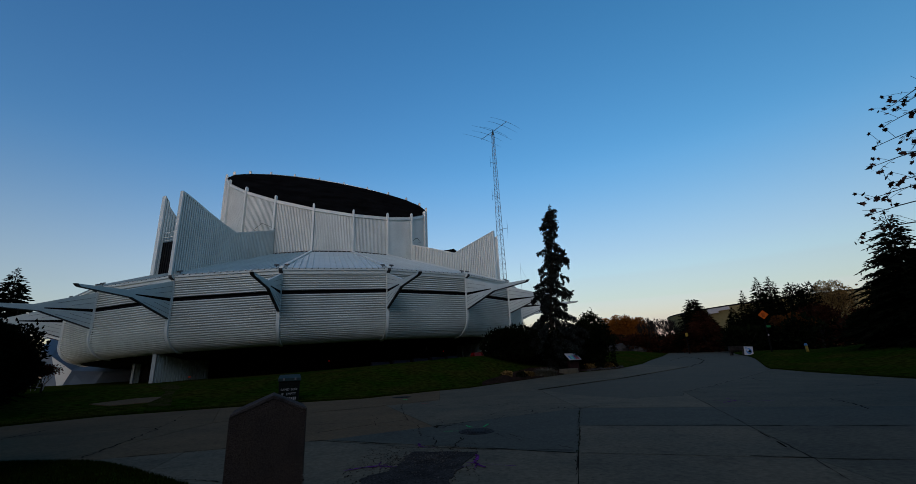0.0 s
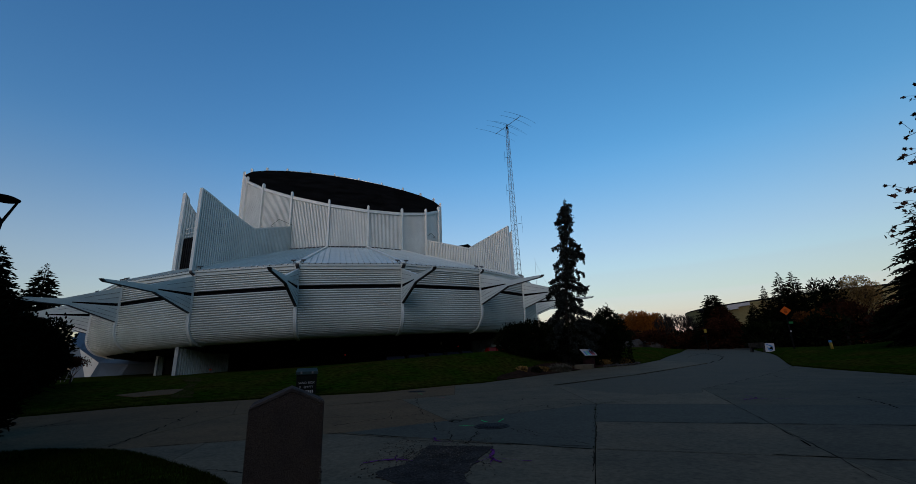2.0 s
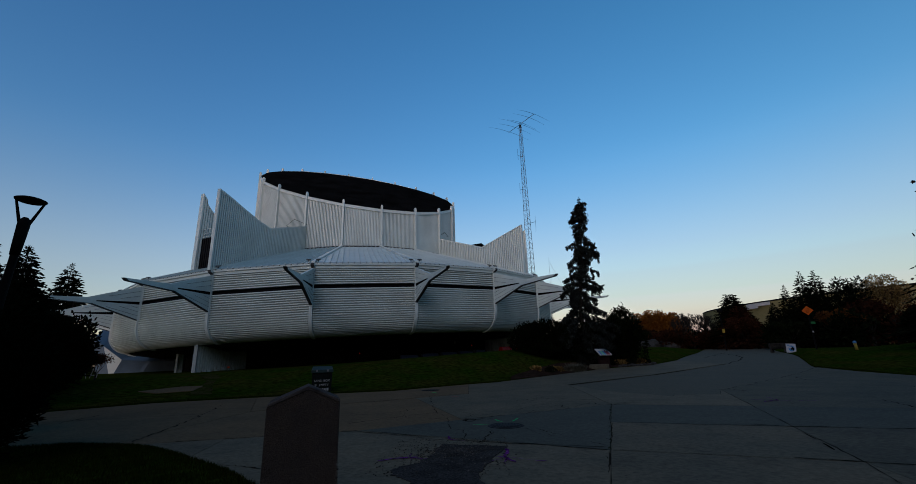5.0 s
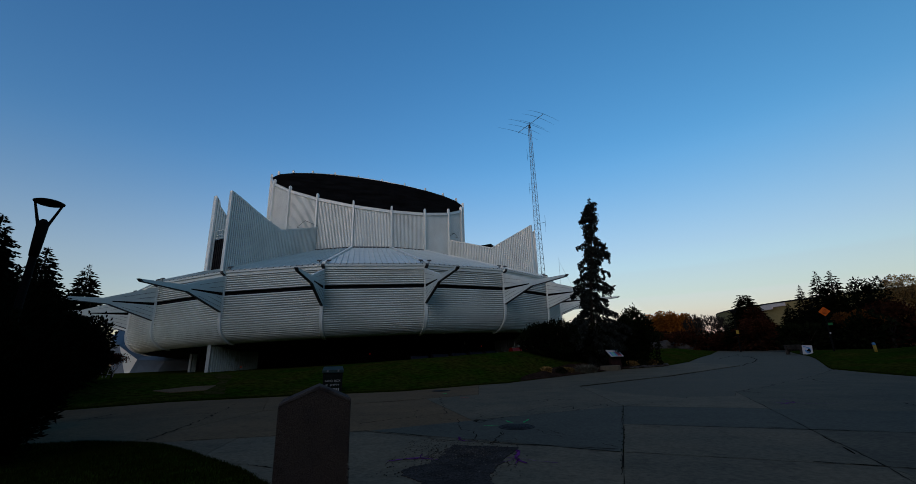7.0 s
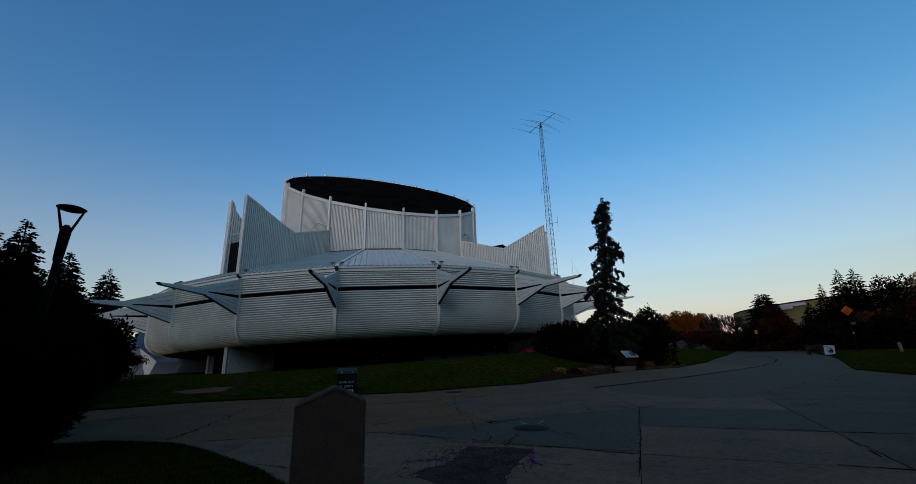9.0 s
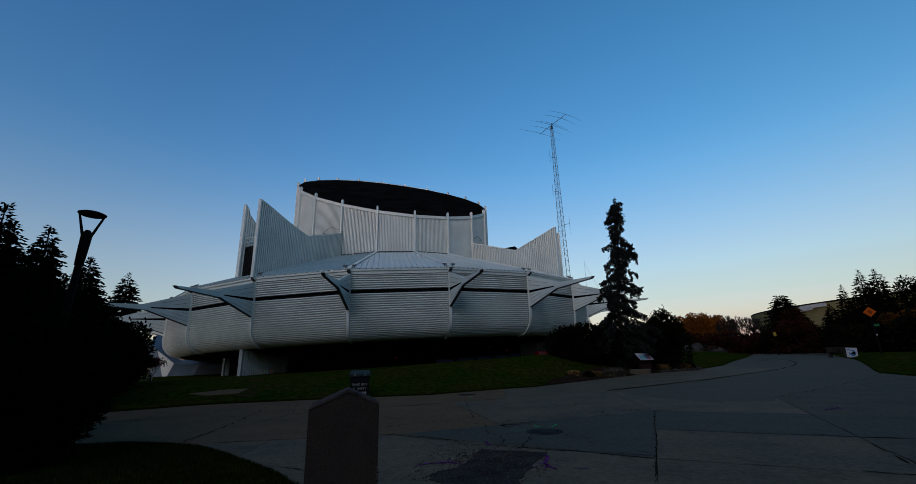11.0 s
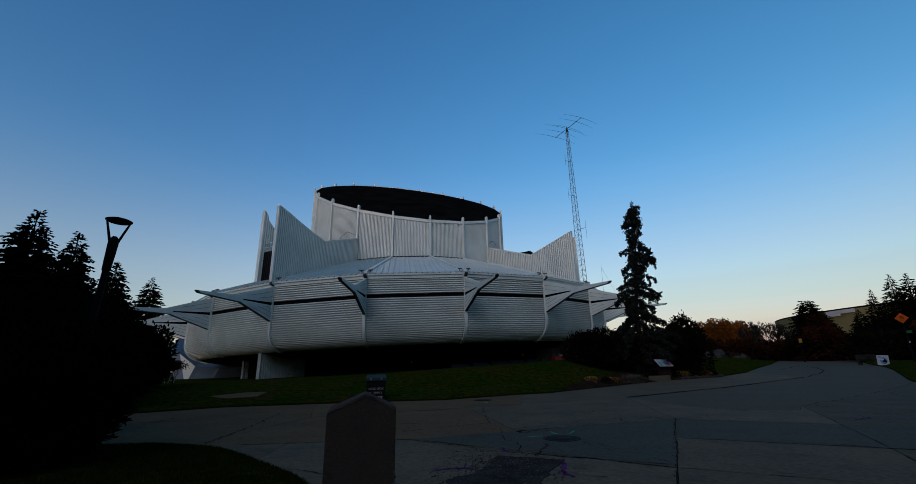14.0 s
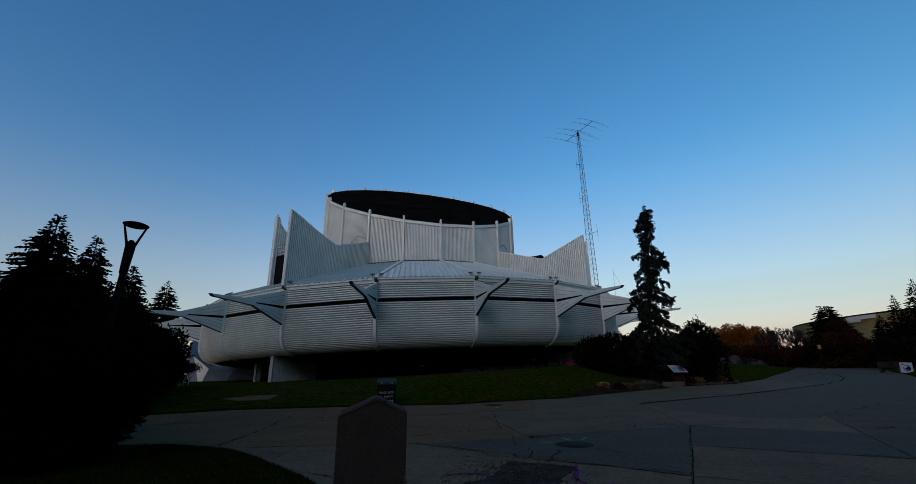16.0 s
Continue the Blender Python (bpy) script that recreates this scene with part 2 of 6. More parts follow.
ORANGE_MARK = material("orange_utility_flag", (0.4, 0.06, 0.02), 0.6, 0.0, 0.1, 9.0, spec=0.1)

RED_LAMP = material("red_lamp_glass", (0.3, 0.01, 0.01), 0.4, spec=0.2)
RED_LAMP.node_tree.nodes["Principled BSDF"].inputs["Emission Color"].default_value = (1.0, 0.05, 0.03, 1)
RED_LAMP.node_tree.nodes["Principled BSDF"].inputs["Emission Strength"].default_value = 0.02


# ---- building blocks ----
class Shape:
    """Vertices and faces gathered for one mesh."""

    def __init__(self):
        self.v, self.f = [], []

    def poly(self, *pts):
        k = len(self.v)
        self.v += [tuple(p) for p in pts]
        self.f.append(tuple(range(k, k + len(pts))))

    def grid(self, rows):
        k, w = len(self.v), len(rows[0])
        for r in rows:
            self.v += [tuple(p) for p in r]
        for i in range(len(rows) - 1):
            for j in range(w - 1):
                a = k + i * w + j
                self.f.append((a, a + 1, a + w + 1, a + w))

    def hexa(self, a, b):
        """A solid between two quads of four points."""
        k = len(self.v)
        self.v += [tuple(p) for p in (*a, *b)]
        for q in ((3, 2, 1, 0), (4, 5, 6, 7), (0, 1, 5, 4), (1, 2, 6, 5), (2, 3, 7, 6), (3, 0, 4, 7)):
            self.f.append(tuple(k + i for i in q))

    def box(self, m, sx, sy, sz):
        """A box whose base centre is at the matrix m."""
        q = [(-sx / 2, -sy / 2), (sx / 2, -sy / 2), (sx / 2, sy / 2), (-sx / 2, sy / 2)]
        self.hexa([m @ Vector((x, y, 0)) for x, y in q], [m @ Vector((x, y, sz)) for x, y in q])

    def slab(self, pts, thick):
        """A flat plate: the outline pts pushed by the vector thick."""
        k, n = len(self.v), len(pts)
        self.v += [tuple(p) for p in pts] + [tuple(Vector(p) + Vector(thick)) for p in pts]
        self.f += [tuple(range(k + n - 1, k - 1, -1)), tuple(range(k + n, k + 2 * n))]
        for i in range(n):
            j = (i + 1) % n
            self.f.append((k + i, k + j, k + n + j, k + n + i))

    def rod(self, p, q, r0, r1, n=4):
        p, q = Vector(p), Vector(q)
        d = q - p
        if d.length < 1e-6:
            return
        a = d.orthogonal().normalized()
        b = d.normalized().cross(a)
        k = len(self.v)
        for c, r in ((p, r0), (q, r1)):
            for i in range(n):
                t = 2 * math.pi * i / n
                self.v.append(tuple(c + a * (r * math.cos(t)) + b * (r * math.sin(t))))
        for i in range(n):
            j = (i + 1) % n
            self.f.append((k + i, k + j, k + n + j, k + n + i))
        self.f += [tuple(range(k + n - 1, k - 1, -1)), tuple(range(k + n, k + 2 * n))]

    def lathe(self, centre, prof, n=24):
        rows = []
        for r, z in prof:
            rows.append([(centre[0] + r * math.cos(2 * math.pi * i / n), centre[1] + r * math.sin(2 * math.pi * i / n), centre[2] + z)
                         for i in range(n + 1)])
        self.grid(rows)


def mesh_of(name, shape, mat, smooth=False, bevel=0.0):
    me = bpy.data.meshes.new(name)
    me.from_pydata(shape.v, [], shape.f)
    me.validate()
    if bevel:
        bm = bmesh.new()
        bm.from_mesh(me)
        bmesh.ops.remove_doubles(bm, verts=bm.verts, dist=0.0005)
        bmesh.ops.recalc_face_normals(bm, faces=bm.faces)
        bmesh.ops.bevel(bm, geom=bm.edges, offset=bevel, segments=2, affect="EDGES", profile=0.6)
        bm.to_mesh(me)
        bm.free()
    if smooth:
        me.polygons.foreach_set("use_smooth", [True] * len(me.polygons))
    me.materials.append(mat)
    me.update()
    return me


def part(name, shape, mat, parent, label="", smooth=False, bevel=0.0):
    ob = new(name, mesh_of(name, shape, mat, smooth, bevel))
    ob.parent = parent
    return tagged(ob, label)


def thing(name, label, category, group="", kind="", shape=None, mat=None, smooth=False, bevel=0.0):
    ob = new(name, mesh_of(name, shape, mat, smooth, bevel) if shape else None)
    return tagged(ob, label, category, group, kind)


def lerp(a, b, t):
    return a + (b - a) * t


def table(x, rows):
    """Straight-line lookup in rows of (x, value)."""
    return float(np.interp(x, [r[0] for r in rows], [r[1] for r in rows]))


def ease(t):
    t = min(1.0, max(0.0, t))
    return t * t * (3 - 2 * t)


def polar(az, d, z=0.0):
    return Vector((d * math.sin(radians(az)), d * math.cos(radians(az)), z))


# ---- ground ----
KERB = [(-180, 16), (-140, 17), (-110, 22), (-90, 24), (-60, 20.5), (-47, 19.8), (-40, 20.2), (-28, 19.4), (-14, 19.3), (-0.5, 23), (5.2, 27.1),
        (9, 29.7), (13, 34.4), (18.3, 37.5), (21, 44), (23.45, 63), (24.3, 80), (25.5, 92), (29, 92), (30.2, 74), (30.96, 61), (32.4, 50.4), (33.3, 36), (33.7, 33.2),
        (39.6, 27.6), (44.2, 24.4), (55, 18), (75, 14), (100, 13), (140, 14), (180, 16)]
CREST = [(-180, 0.3), (-90, 0.5), (-50, 0.65), (-40, 0.75), (-28, 0.95), (-18, 1.2), (-8, 1.5), (1.3, 1.8), (9, 1.75), (14, 1.85), (20, 1.8), (23.4, 1.4), (25, 1.35),
         (30, 1.3), (33, 1.15), (38, 1.1), (45, 1.75), (60, 2.0), (90, 0.8), (180, 0.3)]
REACH = [(-180, 14), (0, 11), (9, 12), (14, 24), (23, 20), (30, 15), (38, 28), (50, 28), (180, 20)]


def road_z(d):
    return 0.026 * min(max(d - 28.0, 0.0), 51.0)


def lawn_z(az, d):
    k = table(az, KERB)
    base = road_z(min(d, k) if az < 24 else d)
    return lerp(base + 0.05, max(table(az, CREST), 0.1), ease((d - k) / table(az, REACH)))


def ground_at(x, y):
    """Height of what one stands on at x, y."""
    az, d = math.degrees(math.atan2(x, y)), math.hypot(x, y)
    return lawn_z(az, d) if d > table(az, KERB) else road_z(d) + 0.03


def angles():
    a = [-180 + 6 * i for i in range(20)] + [-60 + 1.0 * i for i in range(81)] + [21 + 0.4 * i for i in range(37)] + [36 + 2 * i for i in range(12)]
    return sorted(set(round(v, 3) for v in a + [60 + 6 * i for i in range(21)]))


sh = Shape()
rows = [[] for _ in range(31)]
for az in angles():
    k = table(az, KERB)
    col = [polar(az, d, road_z(d) - (0.4 if d < k else 0.08)) for d in (0.01, k * 0.3, k * 0.6, k * 0.85, k)]
    for i in range(26):
        d = k + 0.002 + (2600 - k) * (i / 25) ** 3.2
        if i < 16:
            d = k + 0.002 + 34 * (i / 15) ** 1.3
        col.append(polar(az, d, lawn_z(az, d)))
    for r, p in zip(rows, col):
        r.append(p)
sh.grid(rows)
tagged(new("ground", mesh_of("ground", sh, LAWN, True)), "dark green autumn lawn sloping gently up to the building", "lawn", kind="structure")

sh = Shape()
rows = [[] for _ in range(15)]
for az in angles():
    k = table(az, KERB)
    for i, r in enumerate(rows):
        d = 0.01 + (k - 0.01) * i / 14
        r.append(polar(az, d, road_z(d) + 0.012))
sh.grid(rows)
pavement = tagged(new("pavement", mesh_of("pavement", sh, ROAD, True)), "wide grey concrete plaza and park road, cracked and patched", "pavement", kind="structure")

# ---- the round building ----
HALL = Vector((-18.055, 52.878, 0.0))
FRONT = math.atan2(-HALL.y, -HALL.x)
LEAN = 0.029


def hall(phi, r, z):
    """A point of the round building: degrees from its front, metres from its axis, height."""
    a = FRONT + radians(phi + 1.326)
    return Vector((HALL.x + r * math.cos(a), HALL.y + r * math.sin(a), z + LEAN * r * math.sin(radians(phi + 1.326))))


def facet(phi, s, r, z):
    return hall(phi, r, z).lerp(hall(phi + 18, r, z), s)


RIM, Z_TOP, Z_SLOT, Z_FIN, Z_BEND, BELLY = 24.35, 8.07, 6.686, 5.366, 4.7, 1.6
DRUM, DRUM_FOOT, DRUM_TURN = 12.766, 12.72, -0.37
building = thing("round_theatre_building", "white ribbed-metal round theatre with a slanted black drum roof", "building")


def drum_z(phi, r=DRUM):
    p = radians(phi)
    return 24.77 - (7.419 * math.cos(p) + 1.586 * math.sin(p)) * r / 13.0


def belly(length):
    """Radius, height and outward normal at a length along the lower wall's profile."""
    straight = Z_SLOT - 0.12 - Z_BEND
    if length <= straight:
        return RIM, Z_SLOT - 0.12 - length, 1.0, 0.0
    t = (length - straight) / BELLY
    return RIM - BELLY + BELLY * math.cos(t), Z_BEND - BELLY * math.sin(t), math.cos(t), -math.sin(t)


RIB_STEP, RIB_DEEP = 0.17, 0.16
RIB = ((0.0, 0.22), (0.12, 0.0), (0.46, 0.0), (0.57, 0.22), (0.6, 1.0), (0.97, 1.0))


for k in range(20):
    phi = -9 + 18 * k
    shown = phi < 140 or phi > 230
    # lower wall, ribbed along its length and curling under
    total = Z_SLOT - 0.12 - Z_BEND + BELLY * 1.5
    rows, n = [], int(total / RIB_STEP)
    for i in range(n):
        for u, deep in RIB:
            r, z, nr, nz = belly((i + u) * RIB_STEP)
            o = -RIB_DEEP * deep * (1.0 + 0.3 * nz)
            rows.append([facet(phi, s, r + o * nr, z + o * nz) for s in (0.012, 0.5, 0.988)])
    sh = Shape()
    sh.grid(rows)
    part("lower_wall_panel", sh, WHITE, building)
    # upper wall
    rows, n = [], int((Z_TOP - Z_SLOT - 0.12) / RIB_STEP)
    for i in range(n + 1):
        for u, deep in [(1 - a, b) for a, b in reversed(RIB)]:
            rows.append([facet(phi, s, RIM - RIB_DEEP * deep, min(Z_TOP, Z_SLOT + 0.12 + (i + u) * RIB_STEP)) for s in (0.012, 0.5, 0.988)])
    sh = Shape()
    sh.grid(rows)
    part("upper_wall_panel", sh, WHITE, building)
    # black strip between the two
    sh = Shape()
    sh.grid([[facet(phi, s, RIM - o, z) for s in (0, 1)] for o, z in ((0.02, Z_SLOT + 0.14), (0.14, Z_SLOT + 0.13), (0.14, Z_SLOT - 0.13), (0.02, Z_SLOT - 0.14))])
    part("window_strip", sh, BLACK_BAND, building, "continuous black window strip")
    # fascia and gutter
    sh = Shape()
    for r0, r1, z0, z1 in ((RIM - 0.2, RIM + 0.07, Z_TOP - 0.04, Z_TOP + 0.2), (RIM - 0.2, RIM + 0.15, Z_TOP + 0.2, Z_TOP + 0.36)):
        sh.hexa([facet(phi, 0, r0, z0), facet(phi, 1, r0, z0), facet(phi, 1, r1, z0), facet(phi, 0, r1, z0)],
                [facet(phi, 0, r0, z1), facet(phi, 1, r0, z1), facet(phi, 1, r1, z1), facet(phi, 0, r1, z1)])
    part("fascia", sh, WHITE_PLATE, building)
    # roof slope with standing seams that end at the hips
    e0, e1 = (RIM + 0.16, Z_TOP + 0.38), (DRUM - 0.05, DRUM_FOOT)
    sh = Shape()
    sh.grid([[facet(phi, s, r, z) for s in (0, 0.5, 1)] for r, z in (e0, e1)])
    seams = []
    if shown:
        half, m = e0[0] * math.sin(radians(9)), 0.44
        up = Vector((0, 0, 0.09))
        for i in range(-8, 9):
            x = i * m
            reach_in = max(e1[0], abs(x) / math.sin(radians(9)))
            t = (e0[0] - reach_in) / (e0[0] - e1[0])
            if t < 0.02:
                continue
            zt = lerp(e0[1], e1[1], t)
            a0, a1 = [facet(phi, 0.5 + (x + w) / (2 * half), e0[0], e0[1]) for w in (-0.02, 0.02)]
            h2 = reach_in * math.sin(radians(9))
            b0, b1 = [facet(phi, 0.5 + max(-h2, min(h2, x + w)) / (2 * h2), reach_in, zt) for w in (-0.02, 0.02)]
            seam = Shape()
            seam.hexa([a0, a1, b1, b0], [p + up for p in (a0, a1, b1, b0)])
            seams.append(seam)
    part("roof_slope", sh, ROOF_METAL, building, "pale standing-seam metal roof slope")
    for seam in seams:
        part("standing_seam", seam, ROOF_METAL, building)
    # snow guard along the eave: a line of small dark clips
    if shown:
        sh = Shape()
        for i in range(-8, 9):
            p = facet(phi, 0.5 + i * 0.44 / (2 * e0[0] * math.sin(radians(9))), RIM + 0.17, Z_TOP + 0.33)
            sh.box(Matrix.Translation(p) @ Matrix.Rotation(FRONT + radians(phi + 9), 4, "Z"), 0.02, 0.08, 0.035)
        tagged(part("eave_clips", sh, DARK_METAL, building, "row of small dark snow clips"), kind="stuff")
    # hip cap
    sh = Shape()
    w = 0.32
    qa = [hall(phi + d, RIM + 0.18, Z_TOP + 0.36 + h) for d, h in ((-w, 0), (w, 0), (w, 0.14), (-w, 0.14))]
    qb = [hall(phi + DRUM_TURN + 1.6 * d, DRUM, DRUM_FOOT + h) for d, h in ((-w, 0), (w, 0), (w, 0.14), (-w, 0.14))]
    sh.hexa(qa, qb)
    part("hip_cap", sh, TRIM, building)
    # rib that follows the curl of the wall
    sh, rows = Shape(), []
    for i in range(16):
        r, z, nr, nz = belly(i / 15 * (total + 0.12))
        rows.append([hall(phi + d, r + o * nr, z + o * nz) for d, o in ((-0.26, -0.06), (-0.26, 0.09), (0.26, 0.09), (0.26, -0.06))])
    top = [hall(phi + d, RIM + o, Z_TOP) for d, o in ((-0.26, -0.06), (-0.26, 0.09), (0.26, 0.09), (0.26, -0.06))]
    sh.grid([top] + rows)
    part("wall_rib", sh, TRIM, building)
    # fin: two triangular plates, a dark slot between them and a long pointed blade
    side = (hall(phi + 90, 1.0, 0) - hall(phi + 270, 1.0, 0)).normalized()
    side.z = 0
    fin = new("fin", None)
    fin.parent = building
    for name, pts, mat, wide in (
            ("upper_plate", ((RIM, Z_TOP), (RIM, Z_SLOT + 0.12), (27.25, Z_SLOT + 0.04), (27.9, Z_SLOT + 0.2)), WHITE_PLATE, 0.08),
            ("lower_plate", ((RIM, Z_SLOT - 0.12), (RIM, Z_FIN), (27.45, Z_SLOT - 0.2), (27.25, Z_SLOT - 0.04)), WHITE_PLATE, 0.08),
            ("blade", ((27.25, Z_SLOT + 0.04), (27.25, Z_SLOT - 0.04), (27.45, Z_SLOT - 0.2), (30.8, Z_SLOT + 0.0), (30.96, Z_SLOT + 0.12), (27.9, Z_SLOT + 0.22)), WHITE_PLATE, 0.1),
            ("slot", ((RIM, Z_SLOT + 0.12), (RIM, Z_SLOT - 0.12), (27.25, Z_SLOT - 0.04), (27.25, Z_SLOT + 0.04)), BLACK_BAND, 0.05)):
        sh = Shape()
        sh.slab([hall(phi, r, z) - side * wide for r, z in pts], side * (2 * wide))
        part(name, sh, mat, fin)
    # plate joints
    sh = Shape()
    for t in (0.28, 0.55, 0.8):
        for za, zb in ((Z_TOP - t * 1.45, Z_SLOT + 0.16), (Z_FIN + t * 1.15, Z_SLOT - 0.16)):
            if abs(za - zb) < 0.2:
                continue
            rb = RIM + 3.2 * (1 - t)
            for sg in (-1, 1):
                p, q = hall(phi, RIM + 0.05, za) + side * 0.083 * sg, hall(phi, RIM + 0.05 + (rb - RIM) * 0.95, lerp(za, zb, 0.72)) + side * 0.083 * sg
                sh.rod(p, q, 0.012, 0.012, 3)
    part("plate_joints", sh, JOINT_AND_SHADE, fin)
    # edge lip of the fin, dark to stand for its shaded lower side
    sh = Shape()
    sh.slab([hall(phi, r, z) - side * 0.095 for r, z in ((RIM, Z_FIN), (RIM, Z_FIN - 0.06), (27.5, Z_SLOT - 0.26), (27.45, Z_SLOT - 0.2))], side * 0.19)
    part("edge_lip", sh, JOINT_AND_SHADE, fin)
    # dark end of the blade, and a dark strip as its underside shade
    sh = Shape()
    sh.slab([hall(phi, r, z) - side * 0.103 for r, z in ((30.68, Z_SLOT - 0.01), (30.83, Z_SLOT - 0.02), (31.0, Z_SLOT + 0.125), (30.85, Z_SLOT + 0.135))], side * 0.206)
    part("blade_tip", sh, JOINT_AND_SHADE, fin)
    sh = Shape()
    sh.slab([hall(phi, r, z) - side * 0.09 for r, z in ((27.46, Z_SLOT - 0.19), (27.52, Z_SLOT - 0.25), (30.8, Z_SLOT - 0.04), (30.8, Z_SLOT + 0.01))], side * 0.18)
    part("blade_underside", sh, JOINT_AND_SHADE, fin)
    # bracket that closes the gutter at the corner
    sh = Shape()
    sh.slab([hall(phi, r, z) - side * 0.12 for r, z in ((RIM, Z_TOP + 0.02), (RIM + 0.36, Z_TOP + 0.2), (RIM + 0.36, Z_TOP + 0.32), (RIM, Z_TOP + 0.32))], side * 0.24)
    part("gutter_bracket", sh, TRIM, fin)
    sh = Shape()
    sh.slab([hall(phi, r, z) - side * 0.125 for r, z in ((RIM + 0.08, Z_TOP + 0.0), (RIM + 0.39, Z_TOP + 0.18), (RIM + 0.39, Z_TOP + 0.325), (RIM + 0.365, Z_TOP + 0.325), (RIM + 0.36, Z_TOP + 0.2), (RIM + 0.08, Z_TOP + 0.04))], side * 0.25)
    part("bracket_lip", sh, JOINT_AND_SHADE, fin)
    # soffit, its overhang shade put into a near-black colour
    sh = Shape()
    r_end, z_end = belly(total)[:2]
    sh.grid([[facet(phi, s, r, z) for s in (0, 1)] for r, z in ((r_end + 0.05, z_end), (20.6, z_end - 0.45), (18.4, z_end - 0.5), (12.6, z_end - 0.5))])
    part("soffit", sh, SHADE_DARK, building)
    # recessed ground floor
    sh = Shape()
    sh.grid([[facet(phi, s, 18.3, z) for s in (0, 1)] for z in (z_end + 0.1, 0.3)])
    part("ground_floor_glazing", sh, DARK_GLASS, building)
    for s in (0.0, 0.33, 0.66):
        sh = Shape()
        p = facet(phi, s, 18.36, 0.3)
        sh.box(Matrix.Translation(p) @ Matrix.Rotation(FRONT + radians(phi + 9), 4, "Z"), 0.1, 0.08, 2.95)
        part("mullion", sh, DARK_METAL, building)
    # drum wall, ribbed upright, turned a little against the ring
    phi += DRUM_TURN
    sh, lo, hi = Shape(), [], []
    n = 25
    for i in range(n):
        for u, deep in ((0.0, 0), (0.64, 0), (0.72, 1), (0.92, 1)):
            s = (i + u) / n
            r = DRUM - 0.1 * deep
            lo.append(facet(phi, s, r, DRUM_FOOT - 0.2))
            hi.append(facet(phi, s, r, lerp(drum_z(phi), drum_z(phi + 18), s) - 0.5))
    sh.grid([lo, hi])
    part("drum_wall_panel", sh, WHITE, building)
    sh = Shape()
    for r0, r1, z0, z1 in ((DRUM - 0.3, DRUM + 0.1, -0.76, -0.45),):
        za, zb = drum_z(phi), drum_z(phi + 18)
        A, Bq = [(r0, za + z0), (r1, za + z0), (r1, za + z1), (r0, za + z1)], [(r0, zb + z0), (r1, zb + z0), (r1, zb + z1), (r0, zb + z1)]
        sh.hexa([hall(phi, r, z) for r, z in A], [hall(phi + 18, r, z) for r, z in Bq])
    part("parapet_beam", sh, TRIM, building)
    # flashing at the drum foot, its shadow line painted in as dark colour
    sh = Shape()
    q = ((DRUM - 0.05, 0.0), (DRUM + 0.09, -0.02), (DRUM + 0.09, 0.09), (DRUM - 0.05, 0.12))
    sh.hexa([hall(phi, r, DRUM_FOOT + z) for r, z in q], [hall(phi + 18, r, DRUM_FOOT + z) for r, z in q])
    part("foot_flashing", sh, JOINT_AND_SHADE, building, "flashing at the foot of the drum, coloured dark as its shadow line")
    sh = Shape()
    za = drum_z(phi)
    q = ((-0.4, -0.1), (0.4, -0.1), (0.4, 0.2), (-0.4, 0.2))
    sh.hexa([hall(phi + d, DRUM + o, DRUM_FOOT - 0.1) for d, o in q], [hall(phi + d, DRUM + o, za - 0.08) for d, o in q])
    q2 = ((-0.24, 0.0), (0.24, 0.0), (0.24, 0.14), (-0.24, 0.14))
    sh.hexa([hall(phi + d, DRUM + o, za - 0.08) for d, o in q], [hall(phi + d, DRUM + o, za + 0.05) for d, o in q2])
    part("drum_post", sh, TRIM, building)

# slanted black roof of the drum
sh, rows = Shape(), []
for f in (0.0, 0.35, 0.7, 0.9, 1.0):
    rows.append([hall(-9 + DRUM_TURN + 18 * k, max(0.02, DRUM * f), drum_z(-9 + DRUM_TURN + 18 * k, DRUM * f) - 0.4 + 0.6 * (1 - f * f)) for k in range(21)])
sh.grid(rows)
part("drum_roof", sh, BLACK_ROOF, building, "slanted matt black roof membrane", True)
sh = Shape()
for k in range(20):
    p, q = hall(-9 + 18 * k, DRUM * 0.2, drum_z(-9 + 18 * k, DRUM * 0.2) - 0.01), hall(-9 + 18 * k, DRUM * 0.985, drum_z(-9 + 18 * k, DRUM * 0.985) - 0.43)
    sh.rod(p, q, 0.02, 0.02, 3)
tagged(part("roof_seams", sh, BLACK_ROOF, building), kind="stuff")


